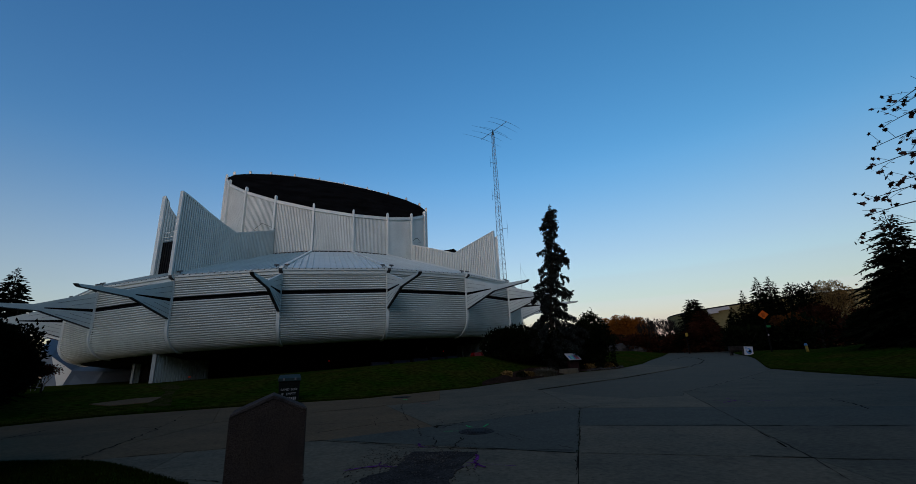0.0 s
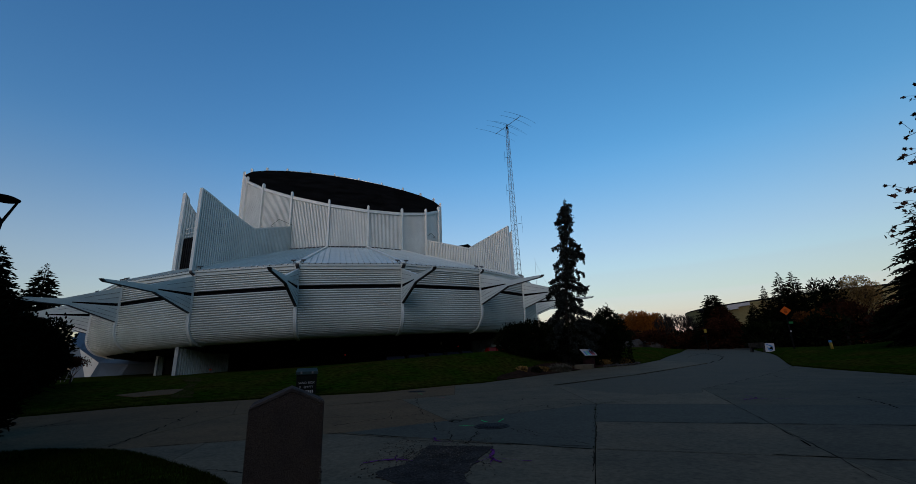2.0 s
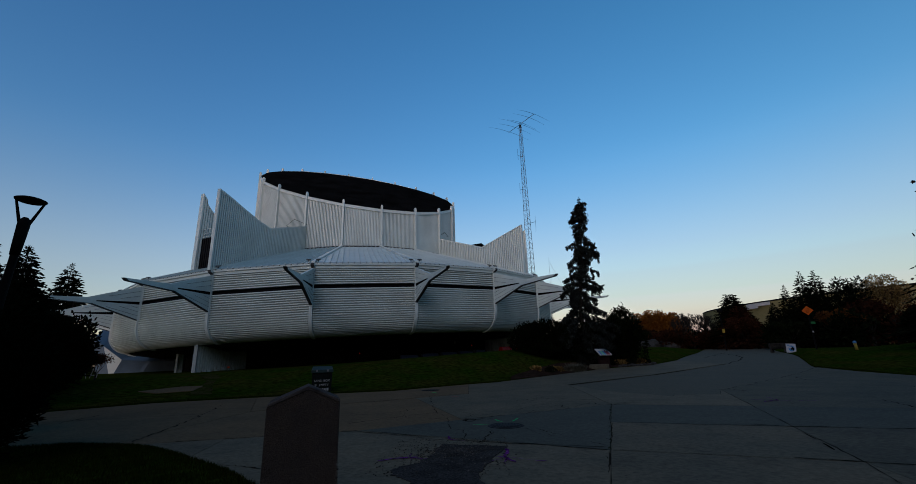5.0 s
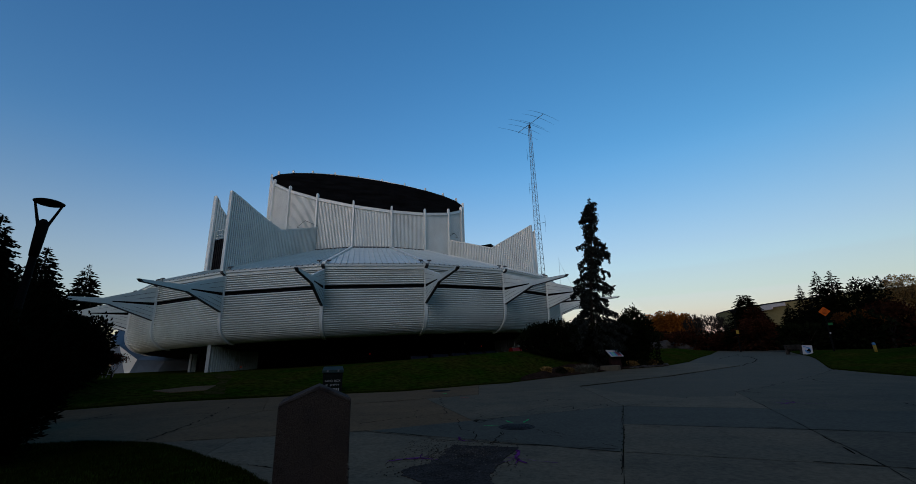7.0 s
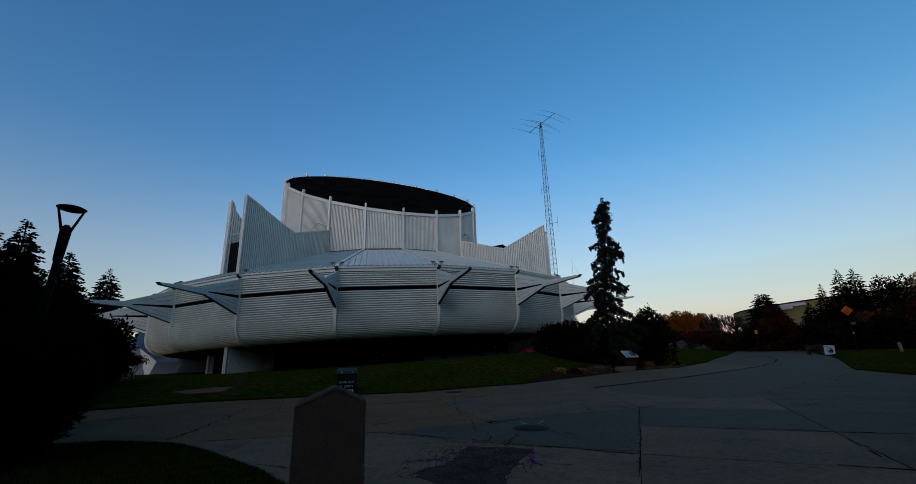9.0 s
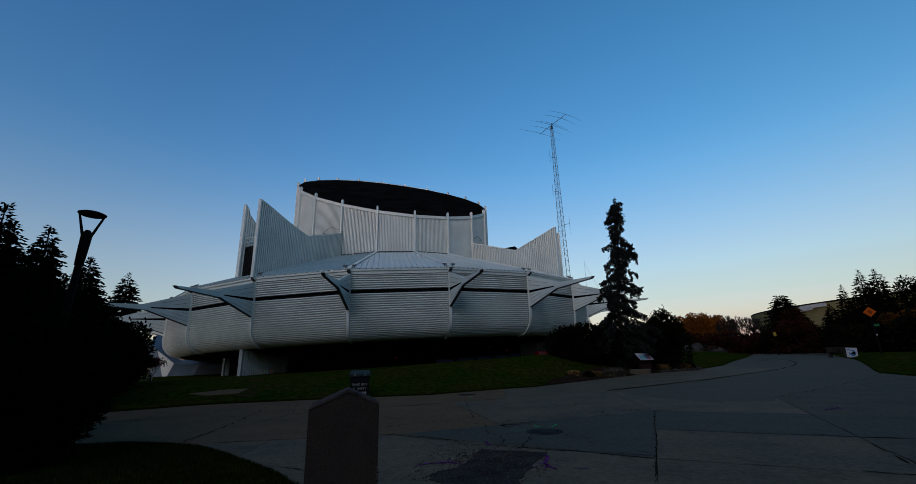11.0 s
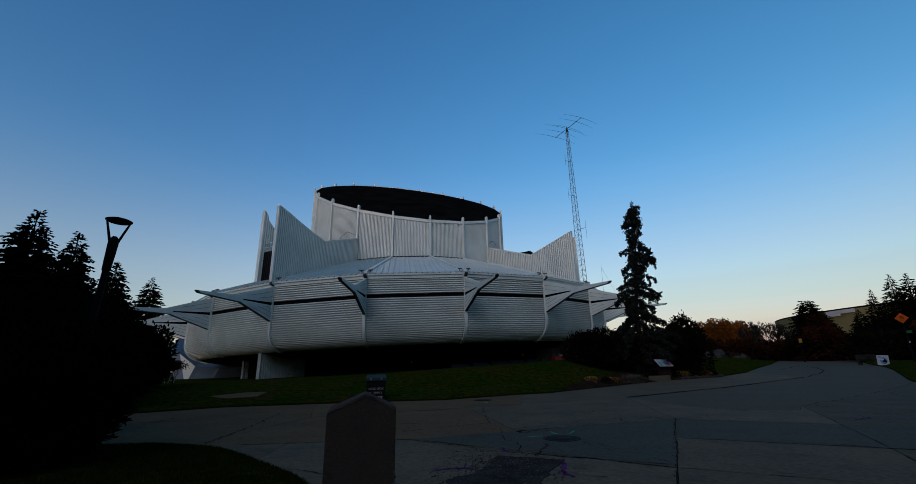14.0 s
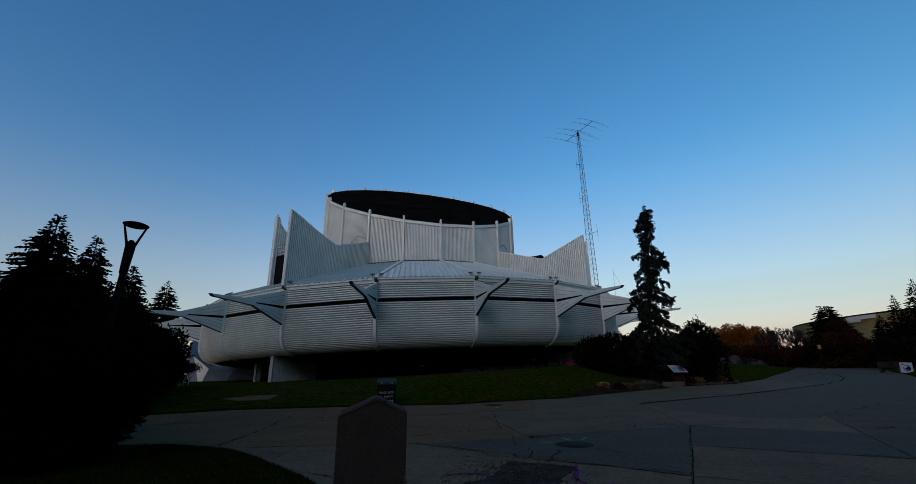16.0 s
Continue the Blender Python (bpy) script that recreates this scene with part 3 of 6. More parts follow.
def radial_wall(phi, tops, z_low, name, thick=0.32):
    """An upright ribbed wall standing along a radius; tops: its upper edge from outside in, as (r, z)."""
    side = (hall(phi + 90, 1.0, 0) - hall(phi + 270, 1.0, 0)).normalized()
    side.z = 0
    r_out, r_in = tops[0][0], tops[-1][0]
    rows_r = sorted(tops)
    n = max(3, int((r_out - r_in) / 0.21))
    sh = Shape()
    for sg in (-1, 1):
        lo, hi = [], []
        for i in range(n):
            for u, deep in ((0.0, 0), (0.56, 0), (0.66, 1), (0.92, 1)):
                r = r_out - (r_out - r_in) * (i + u) / n
                o = side * sg * (thick / 2 - 0.11 * deep)
                lo.append(hall(phi, r, z_low) + o)
                hi.append(hall(phi, r, table(r, rows_r)) + o)
        sh.grid([lo, hi])
    wall = part(name, sh, WHITE, building)
    cap = Shape()
    w = thick / 2 + 0.005
    edge = [(r_out, z_low)] + list(tops)
    rows = []
    for i, (r, z) in enumerate(edge):
        o = 0.03 if i < 2 else 0.0
        rows.append([hall(phi, r + o, z + (0.03 if i else 0)) + side * s for s in (-w, w)])
        # second row gives the cap its depth
    low = []
    for i, (r, z) in enumerate(edge):
        low.append([hall(phi, r - (0.07 if i < 2 else 0), z - (0.1 if i > 0 else 0)) + side * s for s in (-w, w)])
    for i in range(len(edge) - 1):
        cap.hexa([rows[i][0], rows[i][1], low[i][1], low[i][0]], [rows[i + 1][0], rows[i + 1][1], low[i + 1][1], low[i + 1][0]])
    # base wall caps take the darkened trim in place of shade
    part("wall_cap", cap, SHADED_TRIM if name == "base_wall" else TRIM, wall)
    return wall


TALL_L = [(24.72, 14.8), (24.3, 14.72), (23.4, 14.5), (22.0, 14.1), (20.2, 13.65), (18.5, 13.33), (12.8, 15.2)]
TALL_L2 = [(20.75, 17.15), (20.4, 16.65), (20.3, 16.2), (19.68, 15.5), (17.0, 13.6), (12.8, 15.2)]
TALL_R = [(23.2, 14.27), (18.45, 12.63), (12.7, 14.7)]
TALL_R2 = [(22.1, 15.68), (18.5, 13.4), (12.7, 14.6)]
for turn in (0, 180):
    radial_wall(-27.1 + turn, TALL_L, 8.4, "tall_radial_wall", 0.24)
    radial_wall(-45.3 + turn, TALL_L2, 8.0, "tall_radial_wall", 0.5)
    radial_wall(45 + turn, TALL_R, 8.4, "tall_radial_wall")
    radial_wall(63 + turn, TALL_R2, 8.4, "tall_radial_wall")
    radial_wall(-31.9 + turn, [(23.0, 3.12), (17.6, 3.12)], 0.2, "base_wall")
    radial_wall(-45.7 + turn, [(20.9, 3.12), (20.4, 3.12)], 0.2, "base_wall")
    radial_wall(45 + turn, [(22.8, 3.12), (17.5, 3.12)], 0.2, "base_wall")
    radial_wall(63 + turn, [(21.2, 3.12), (17.5, 3.12)], 0.2, "base_wall")
    for phi, r, z0, z1 in ((-45 + turn, 20.4, 9.0, 12.85), (45 + turn, 19.6, 9.0, 12.7)):
        # louvres coloured near-black to hold the shade of the recess
        screen = Shape()
        for i in range(26):
            a, b = [facet(phi, s, r, 0) for s in (i / 26, (i + 0.6) / 26)]
            back = (HALL - Vector((a.x, a.y, 0))).normalized() * 0.08
            q = [a, b, b + back, a + back]
            screen.hexa([p + Vector((0, 0, z0)) for p in q], [p + Vector((0, 0, z1)) for p in q])
        part("louvre_screen", screen, SHADE_DARK, building, "upright louvres between two walls, darkened for the recess shade")
        # slab added for the dark shadow in the notch between the walls
        terrace = Shape()
        terrace.grid([[facet(phi + 0.5, s, q, z) for s in (0.02, 0.98)] for q, z in ((18.2, z1 + 0.4), (18.2, z1 + 0.54), (12.9, z1 + 0.66), (12.9, z1 + 0.4), (18.2, z1 + 0.4))])
        part("terrace_roof", terrace, SHADE_DARK, building, "flat roof between two walls, coloured dark as shade")
        if phi in (45, 225):
            continue
        rail = Shape()
        for h in (0.12, 0.42, 0.85):
            rail.rod(facet(phi, 0, r, z1 + h), facet(phi, 1, r, z1 + h), 0.035, 0.035, 6)
        for i in range(6):
            rail.rod(facet(phi, i / 5, r, z1 - 0.1), facet(phi, i / 5, r, z1 + 0.86), 0.035, 0.035, 6)
        part("balcony_rail", rail, TRIM, building)

# bent handrails of the roof hatches against the drum
for pts in (((-37.7, 15.56), (-33.1, 16.13), (-26.5, 15.36)), ((45.2, 15.14), (49.5, 15.68), (53.8, 15.4))):
    hoop = Shape()
    for (pa, za), (pb, zb) in zip(pts, pts[1:]):
        for i in range(4):
            t0, t1 = i / 4, (i + 1) / 4
            hoop.rod(hall(lerp(pa, pb, t0), DRUM + 0.17, lerp(za, zb, t0)), hall(lerp(pa, pb, t1), DRUM + 0.17, lerp(za, zb, t1)), 0.022, 0.022, 5)
    for pa, za in pts:
        hoop.rod(hall(pa, DRUM + 0.17, za), hall(pa, DRUM - 0.1, za), 0.02, 0.02, 4)
    part("hatch_rail", hoop, DARK_METAL, building, "thin bent black handrail")

# twin floodlights at the eave corners
for k in range(20):
    phi = -9 + 18 * k
    if 100 < phi < 260:
        continue
    for d in (-0.9, 0.75):
        sh = Shape()
        p = hall(phi + d, RIM - 0.1, Z_TOP + 0.5)
        m = Matrix.Translation(p) @ Matrix.Rotation(FRONT + radians(phi), 4, "Z")
        sh.box(m, 0.06, 0.06, 0.14)
        sh.box(m @ pose(0, 0, 0.12, 0, 18, 0), 0.24, 0.3, 0.1)
        part("eave_floodlight", sh, MAST, building)

# pale sheets painted as light glimpses, and small red lamps, at the ground-floor glass
for phi, z, w, h in ((13.8, 2.95, 0.3, 0.25), (22.85, 2.92, 0.55, 0.14), (27.9, 2.3, 0.18, 0.55)):
    sh = Shape()
    sh.box(Matrix.Translation(hall(phi, 18.6, z)) @ Matrix.Rotation(FRONT + radians(phi + 1.326), 4, "Z"), 0.02, w, h)
    part("notice_sheet", sh, PANEL_PALE, building, "pale sheet standing for a glimpse of light at the glass")
for phi, z in ((-0.36, 1.82), (35.2, 2.03)):
    sh = Shape()
    sh.box(Matrix.Translation(hall(phi, 18.6, z)) @ Matrix.Rotation(FRONT + radians(phi + 1.326), 4, "Z"), 0.05, 0.07, 0.11)
    part("alarm_lamp", sh, RED_LAMP, building, "small glowing red lamp")

# white folded entrance hall beyond the far side
annex = thing("folded_entrance_hall", "low white faceted metal entrance hall beside the round theatre", "building annex")


front = {"l0": (-45.9, 61.75, 4.32), "a": (-45.0, 60.45, 3.57), "b": (-43.34, 59.8, 2.11), "d": (-40.9, 59.8, 1.88), "f": (-35.5, 61.75, 1.79),
         "l1": (-45.1, 60.84, 0.0), "c": (-44.05, 59.8, 0.0), "e": (-41.7, 59.3, 0.0), "g": (-35.5, 61.4, 0.0), "r0": (-44.0, 83.2, 10.2), "r1": (-34.0, 83.2, 6.1)}
front = {k: polar(az, d, z) for k, (az, d, z) in front.items()}
for mat, keys in ((SLATE_PALE, "l0 a c l1"), (WHITE_PLATE, "a b c"), (SLATE, "b d e c"), (SLATE, "d f g e"), (SLATE, "l0 r0 a"), (SLATE, "a r0 r1 b"), (SLATE, "b r1 d"), (SLATE, "d r1 f")):
    fold = Shape()
    pts = [front[k] for k in keys.split()]
    n = (pts[1] - pts[0]).cross(pts[2] - pts[0]).normalized()
    fold.slab(pts, n * (0.08 if n.y > 0 else -0.08))
    part("folded_plate", fold, mat, annex)

# lattice radio mast with its beam aerial
mast = thing("radio_mast", "slender grey lattice radio mast with a large beam aerial on top", "radio mast")
MX, MY, MTOP = 5.16, 60.78, 36.85


def mast_leg(i, z):
    w = lerp(0.86, 0.24, z / MTOP)
    a = radians(30 + 120 * i)
    return Vector((MX + w * math.cos(a), MY + w * math.sin(a), z))


for i in range(3):
    sh = Shape()
    sh.rod(mast_leg(i, 0.6), mast_leg(i, MTOP), 0.04, 0.03, 5)
    part("leg", sh, MAST, mast)
sh = Shape()
z = 0.8
while z < MTOP - 0.5:
    for i in range(3):
        j = (i + 1) % 3
        sh.rod(mast_leg(i, z), mast_leg(j, z), 0.016, 0.016, 3)
        sh.rod(mast_leg(i, z), mast_leg(j, z + 0.75), 0.016, 0.016, 3)
    z += 0.75
part("bracing", sh, MAST, mast)
sh = Shape()
sh.rod((MX, MY, MTOP - 1.2), (MX, MY, MTOP + 0.7), 0.05, 0.05, 6)
sh.box(pose(MX, MY, MTOP - 0.2), 0.3, 0.3, 0.35)
part("rotator", sh, DARK_METAL, mast)
boom_a, boom_b = Vector((MX - 1.75, MY + 2.6, MTOP + 0.5)), Vector((MX + 2.1, MY - 2.5, MTOP + 0.5))
sh = Shape()
sh.rod(boom_a, boom_b, 0.045, 0.045, 6)
part("boom", sh, MAST, mast)
across = Vector((0.79, 0.61, 0))
for t, h in ((0.02, 4.2), (0.27, 3.4), (0.46, 4.3), (0.52, 3.0), (0.8, 3.3), (0.98, 3.35)):
    sh = Shape()
    c = boom_a.lerp(boom_b, t) + Vector((0, 0, 0.06))
    for sg in (-1, 1):
        prev = c
        for i in range(1, 5):
            q = c + across * (sg * h * i / 4) - Vector((0, 0, 0.34 * (i / 4) ** 2))
            sh.rod(prev, q, 0.028 - 0.004 * i, 0.024 - 0.004 * i, 4)
            prev = q
    part("element", sh, DARK_METAL, mast)
for z, dx in ((31.5, -0.7), (25.8, -0.75), (20.4, 1.2)):
    sh = Shape()
    sh.rod((MX, MY, z), (MX + dx, MY, z + 0.2), 0.03, 0.03, 4)
    sh.rod((MX + dx, MY, z - 0.6), (MX + dx, MY, z + 1.3), 0.025, 0.02, 4)
    part("side_aerial", sh, DARK_METAL, mast)
sh = Shape()
sh.rod((MX + 1.2, MY, 20.4), (MX + 1.1, MY - 0.5, 18.9), 0.012, 0.012, 3)
part("hanging_wire", sh, DARK_METAL, mast)

# thin whip aerial with its guy wire beyond the building
whip = thing("whip_aerial", "thin grey whip aerial with a slack guy wire", "aerial")
base, tip = polar(7.05, 62.0, 0.8), polar(7.35, 62.0, 15.2)
sh = Shape()
sh.rod(base, tip, 0.03, 0.012, 5)
part("pole", sh, MAST, whip)
sh = Shape()
sh.rod(tip - Vector((0, 0, 0.6)), polar(12.6, 62.0, 0.9), 0.012, 0.012, 4)
part("guy_wire", sh, MAST, whip)

# ---- plants ----
def spray(sh, p, d, length, wide, rng):
    """A twig of needles: two crossed slim blades."""
    d = d.normalized()
    a = d.cross(Vector((rng.uniform(-1, 1), rng.uniform(-1, 1), rng.uniform(-1, 1))))
    if a.length < 1e-3:
        a = d.orthogonal()
    a = a.normalized()
    b = d.cross(a)
    k = len(sh.v)
    for s in (a, b):
        sh.v += [tuple(p), tuple(p + d * (0.45 * length) + s * wide), tuple(p + d * length), tuple(p + d * (0.5 * length) - s * wide)]
    sh.f += [(k, k + 1, k + 2, k + 3), (k + 4, k + 5, k + 6, k + 7)]


def conifer(name, label, x, y, height, radius, seed, mat=None, droop=0.25, twig=0.42, tiers=34, per=9, bare=0.06, ragged=0.25, power=0.85, base=None, group="", wide=0.16, step=0.24):
    """A spruce: a tapered trunk, tiers of drooping boughs and many needle twigs."""
    rng = random.Random(seed)
    z0 = ground_at(x, y) - 0.05 if base is None else base
    tree = thing(name, label, "tree", group)
    sh = Shape()
    sh.rod((x, y, z0), (x, y, z0 + height * 0.55), 0.022 * height, 0.012 * height, 8)
    sh.rod((x, y, z0 + height * 0.55), (x, y, z0 + height), 0.012 * height, 0.01, 6)
    part("trunk", sh, BARK, tree)
    wood, leaf = Shape(), Shape()
    for i in range(tiers):
        u = bare + (1 - bare) * (i + rng.random()) / tiers
        z = z0 + height * u
        full = radius * max(0.03, (1 - u)) ** power * (1 if u > 0.12 else 0.75 + 2 * u)
        n = max(4, int(per * (0.5 + 0.5 * (1 - u))))
        spin = rng.random() * 6.283
        for j in range(n):
            a = spin + 6.283 * j / n + rng.uniform(-0.25, 0.25)
            ln = full * (1 - ragged + 2 * ragged * rng.random() * (1 if rng.random() > 0.12 else 1.35))
            if ln < 0.08:
                continue
            out = Vector((math.cos(a), math.sin(a), 0))
            lift = rng.uniform(0.05, 0.22) * (1 if u < 0.8 else 1.8)
            steps = max(2, int(ln / step))
            zb = z + height / tiers * rng.uniform(-0.9, 0.9) * (1 - bare)
            prev = knee = Vector((x, y, zb))
            up = lift if u < 0.75 else lift + (u - 0.75) * 0.8
            for s in range(1, steps + 1):
                t = s / steps
                q = Vector((x, y, zb)) + out * (ln * t) + Vector((0, 0, ln * (up * t - (droop + lift) * t * t + 0.2 * max(0, t - 0.6))))
                if s % 2 == 0 or s == steps:
                    wood.rod(knee, q, 0.02 * (1.2 - t), 0.02 * (1.05 - t), 3)
                    knee = q
                dirn = (q - prev).normalized()
                sidev = dirn.cross(Vector((0, 0, 1)))
                small = min(twig, 0.6 * ln + 0.1)
                fan = min(twig * 2.2, 0.4 * ln * (1.02 - t) + 0.35 * small) * rng.uniform(0.75, 1.2) * (0.55 if u > 0.93 else 1.0)
                for sg in (-1, 1):
                    spray(leaf, q, dirn + sidev * (sg * rng.uniform(0.5, 1.0)) + Vector((0, 0, rng.uniform(-0.4, 0.1))), fan, 0.25 * small * wide + fan * wide * 0.55, rng)
                if s == steps:
                    spray(leaf, q - dirn * 0.1, dirn + Vector((0, 0, 0.12)), small * 0.9, small * wide * 0.6, rng)
                elif rng.random() < 0.7:
                    spray(leaf, q, dirn * 0.6 + Vector((rng.uniform(-0.4, 0.4), rng.uniform(-0.4, 0.4), rng.uniform(-0.8, 0.5))), small * 0.8, small * wide * 0.8, rng)
                prev = q
    for _ in range(6):
        spray(leaf, Vector((x, y, z0 + height - 0.4)), Vector((rng.uniform(-0.12, 0.12), rng.uniform(-0.12, 0.12), 1)), 0.5, 0.03, rng)
    tagged(part("limb_wood", wood, BARK, tree), kind="stuff")
    part("needles", leaf, mat or NEEDLE, tree)
    return tree


def shrub(name, label, x, y, rx, ry, h, seed, mat=None, n=2600, twig=0.3, wide=0.3, category="shrub", spike=0.2, tuft=1):
    """A dense shrub: stems fanning from the root and leafy twigs over lumpy lobes."""
    rng = random.Random(seed)
    z0 = ground_at(x, y) - 0.05
    bush = thing(name, label, category)
    sh = Shape()
    for i in range(9):
        a = 6.283 * i / 9
        sh.rod((x + 0.1 * math.cos(a), y + 0.1 * math.sin(a), z0), (x + rx * 0.6 * math.cos(a), y + ry * 0.6 * math.sin(a), z0 + h * rng.uniform(0.5, 0.75)), 0.05, 0.015, 5)
    tagged(part("stem_wood", sh, BARK, bush), kind="stuff")
    lobes = [(Vector((rng.uniform(-0.55, 0.55) * rx, rng.uniform(-0.55, 0.55) * ry, h * rng.uniform(0.35, 0.62))), rng.uniform(0.34, 0.55)) for _ in range(11)]
    leaf = Shape()
    for i in range(n):
        c, s = lobes[i % 11]
        d = Vector((rng.gauss(0, 1), rng.gauss(0, 1), rng.gauss(0, 1))).normalized()
        rad = rng.uniform(0.55, 1.0) ** 0.5 * (1 + spike * rng.random() ** 3)
        p = Vector((x, y, z0)) + c + Vector((d.x * rx * s, d.y * ry * s, d.z * h * s * 0.85)) * rad
        if p.z < z0 + 0.04:
            p.z = z0 + 0.04 + rng.random() * 0.25
        for _ in range(tuft):
            spray(leaf, p, d * (1 if tuft == 1 else 0.7) + Vector((rng.uniform(-0.5, 0.5), rng.uniform(-0.5, 0.5), rng.uniform(0, 0.6))) * (1 if tuft == 1 else 1.6), twig * rng.uniform(0.6, 1.2), twig * wide, rng)
    part("foliage", leaf, mat or SHRUB, bush)
    return bush


def branching(sh, tips, p, d, length, r, depth, rng, spread=0.55, rise=0.15, thin=0.0):
    """Grows a limb into sh and collects its twig ends in tips."""
    q = p
    for _ in range(2):
        d = (d + Vector((rng.uniform(-1, 1), rng.uniform(-1, 1), rng.uniform(-1, 1))) * 0.14 + Vector((0, 0, rise * 0.3))).normalized()
        q2 = q + d * (length / 2)
        sh.rod(q, q2, max(r, thin), max(r * 0.8, thin), 5 if depth > 2 else 3)
        q, r = q2, r * 0.8
        if depth <= 2:
            tips.append((q, d))
    if depth == 0:
        return
    n = 3 if rng.random() < 0.6 else 2
    for _ in range(n):
        e = (d + Vector((rng.uniform(-1, 1), rng.uniform(-1, 1), rng.uniform(-0.6, 1))) * spread + Vector((0, 0, rise))).normalized()
        branching(sh, tips, q, e, length * rng.uniform(0.62, 0.85), r * 0.72, depth - 1, rng, spread, rise, thin)


def broadleaf(name, label, x, y, height, seed, mat, leaves=5, size=0.3, depth=5, spread=0.6, base=None, group="", rise=0.15, fork=0.2, thin=0.0):
    """A leaf-bearing or bare tree grown from a forking trunk."""
    rng = random.Random(seed)
    z0 = ground_at(x, y) - 0.05 if base is None else base
    tree = thing(name, label, "tree", group)
    sh, tips = Shape(), []
    sh.rod((x, y, z0), (x, y, z0 + height * (fork + 0.02)), 0.03 * height, 0.022 * height, 8)
    part("trunk", sh, BARK, tree)
    limb = Shape()
    for i in range(4):
        a = 6.283 * i / 4 + rng.random()
        branching(limb, tips, Vector((x, y, z0 + height * fork)), Vector((0.55 * math.cos(a), 0.55 * math.sin(a), 1)), height * 0.21, 0.014 * height, depth, rng, spread, rise, thin)
    tagged(part("limb_wood", limb, BARK, tree), kind="stuff")
    if leaves:
        leaf = Shape()
        for p, d in tips:
            for _ in range(leaves):
                o = Vector((rng.gauss(0, 1), rng.gauss(0, 1), rng.gauss(0, 1))) * size * 1.2
                spray(leaf, p + o, Vector((rng.uniform(-1, 1), rng.uniform(-1, 1), rng.uniform(-1, 0.3))), size * rng.uniform(0.7, 1.3), size * 0.38, rng)
        part("crown", leaf, mat, tree)
    return tree


def lobed(name, label, x, y, height, width, seed, mat, n=4000, lobes=9, twig=0.3, wide=0.34, low=0.3, group="", limbs=3, lump=0.46):
    """A tree with a rounded, lumpy crown: a forking trunk inside and leafy sprays over many lobes, open between them."""
    rng = random.Random(seed)
    z0 = ground_at(x, y) - 0.05
    tree = thing(name, label, "tree", group)
    sh = Shape()
    sh.rod((x, y, z0), (x, y, z0 + height * (low + 0.12)), 0.024 * height, 0.016 * height, 8)
    part("trunk", sh, BARK, tree)
    wood, tips = Shape(), []
    for i in range(limbs + 1):
        a = 6.283 * i / (limbs + 1) + rng.random()
        branching(wood, tips, Vector((x, y, z0 + height * low)), Vector((0.5 * math.cos(a), 0.5 * math.sin(a), 1)), height * 0.15, 0.012 * height, 4, rng, 0.6, 0.12, 0.012)
    tagged(part("limb_wood", wood, BARK, tree), kind="stuff")
    mid, ry = z0 + height * (1 + low) / 2, height * (1 - low) / 2
    balls = []
    for i in range(lobes):
        a, e = 2.4 * i + rng.random(), -0.85 + 1.6 * (i + 0.5) / lobes
        c = math.sqrt(1 - min(0.98, e * e)) * rng.uniform(0.45, 0.68)
        balls.append((Vector((c * math.cos(a), c * math.sin(a), 0.62 * e)), rng.uniform(0.3, lump)))
    balls.append((Vector((0, 0, 0.1)), 0.5))
    leaf = Shape()
    for i in range(n):
        c, s = balls[i % len(balls)]
        d = Vector((rng.gauss(0, 1), rng.gauss(0, 1), rng.gauss(0, 1))).normalized()
        v = c + d * (s * rng.uniform(0.25, 1.0) ** 0.4 * (1 + 0.18 * rng.random() ** 3))
        p = Vector((x + v.x * width / 2, y + v.y * width / 2, mid + v.z * ry))
        spray(leaf, p, d + Vector((rng.uniform(-0.8, 0.8), rng.uniform(-0.8, 0.8), rng.uniform(-0.8, 0.5))), twig * rng.uniform(0.6, 1.3), twig * wide, rng)
    part("crown", leaf, mat, tree)
    return tree


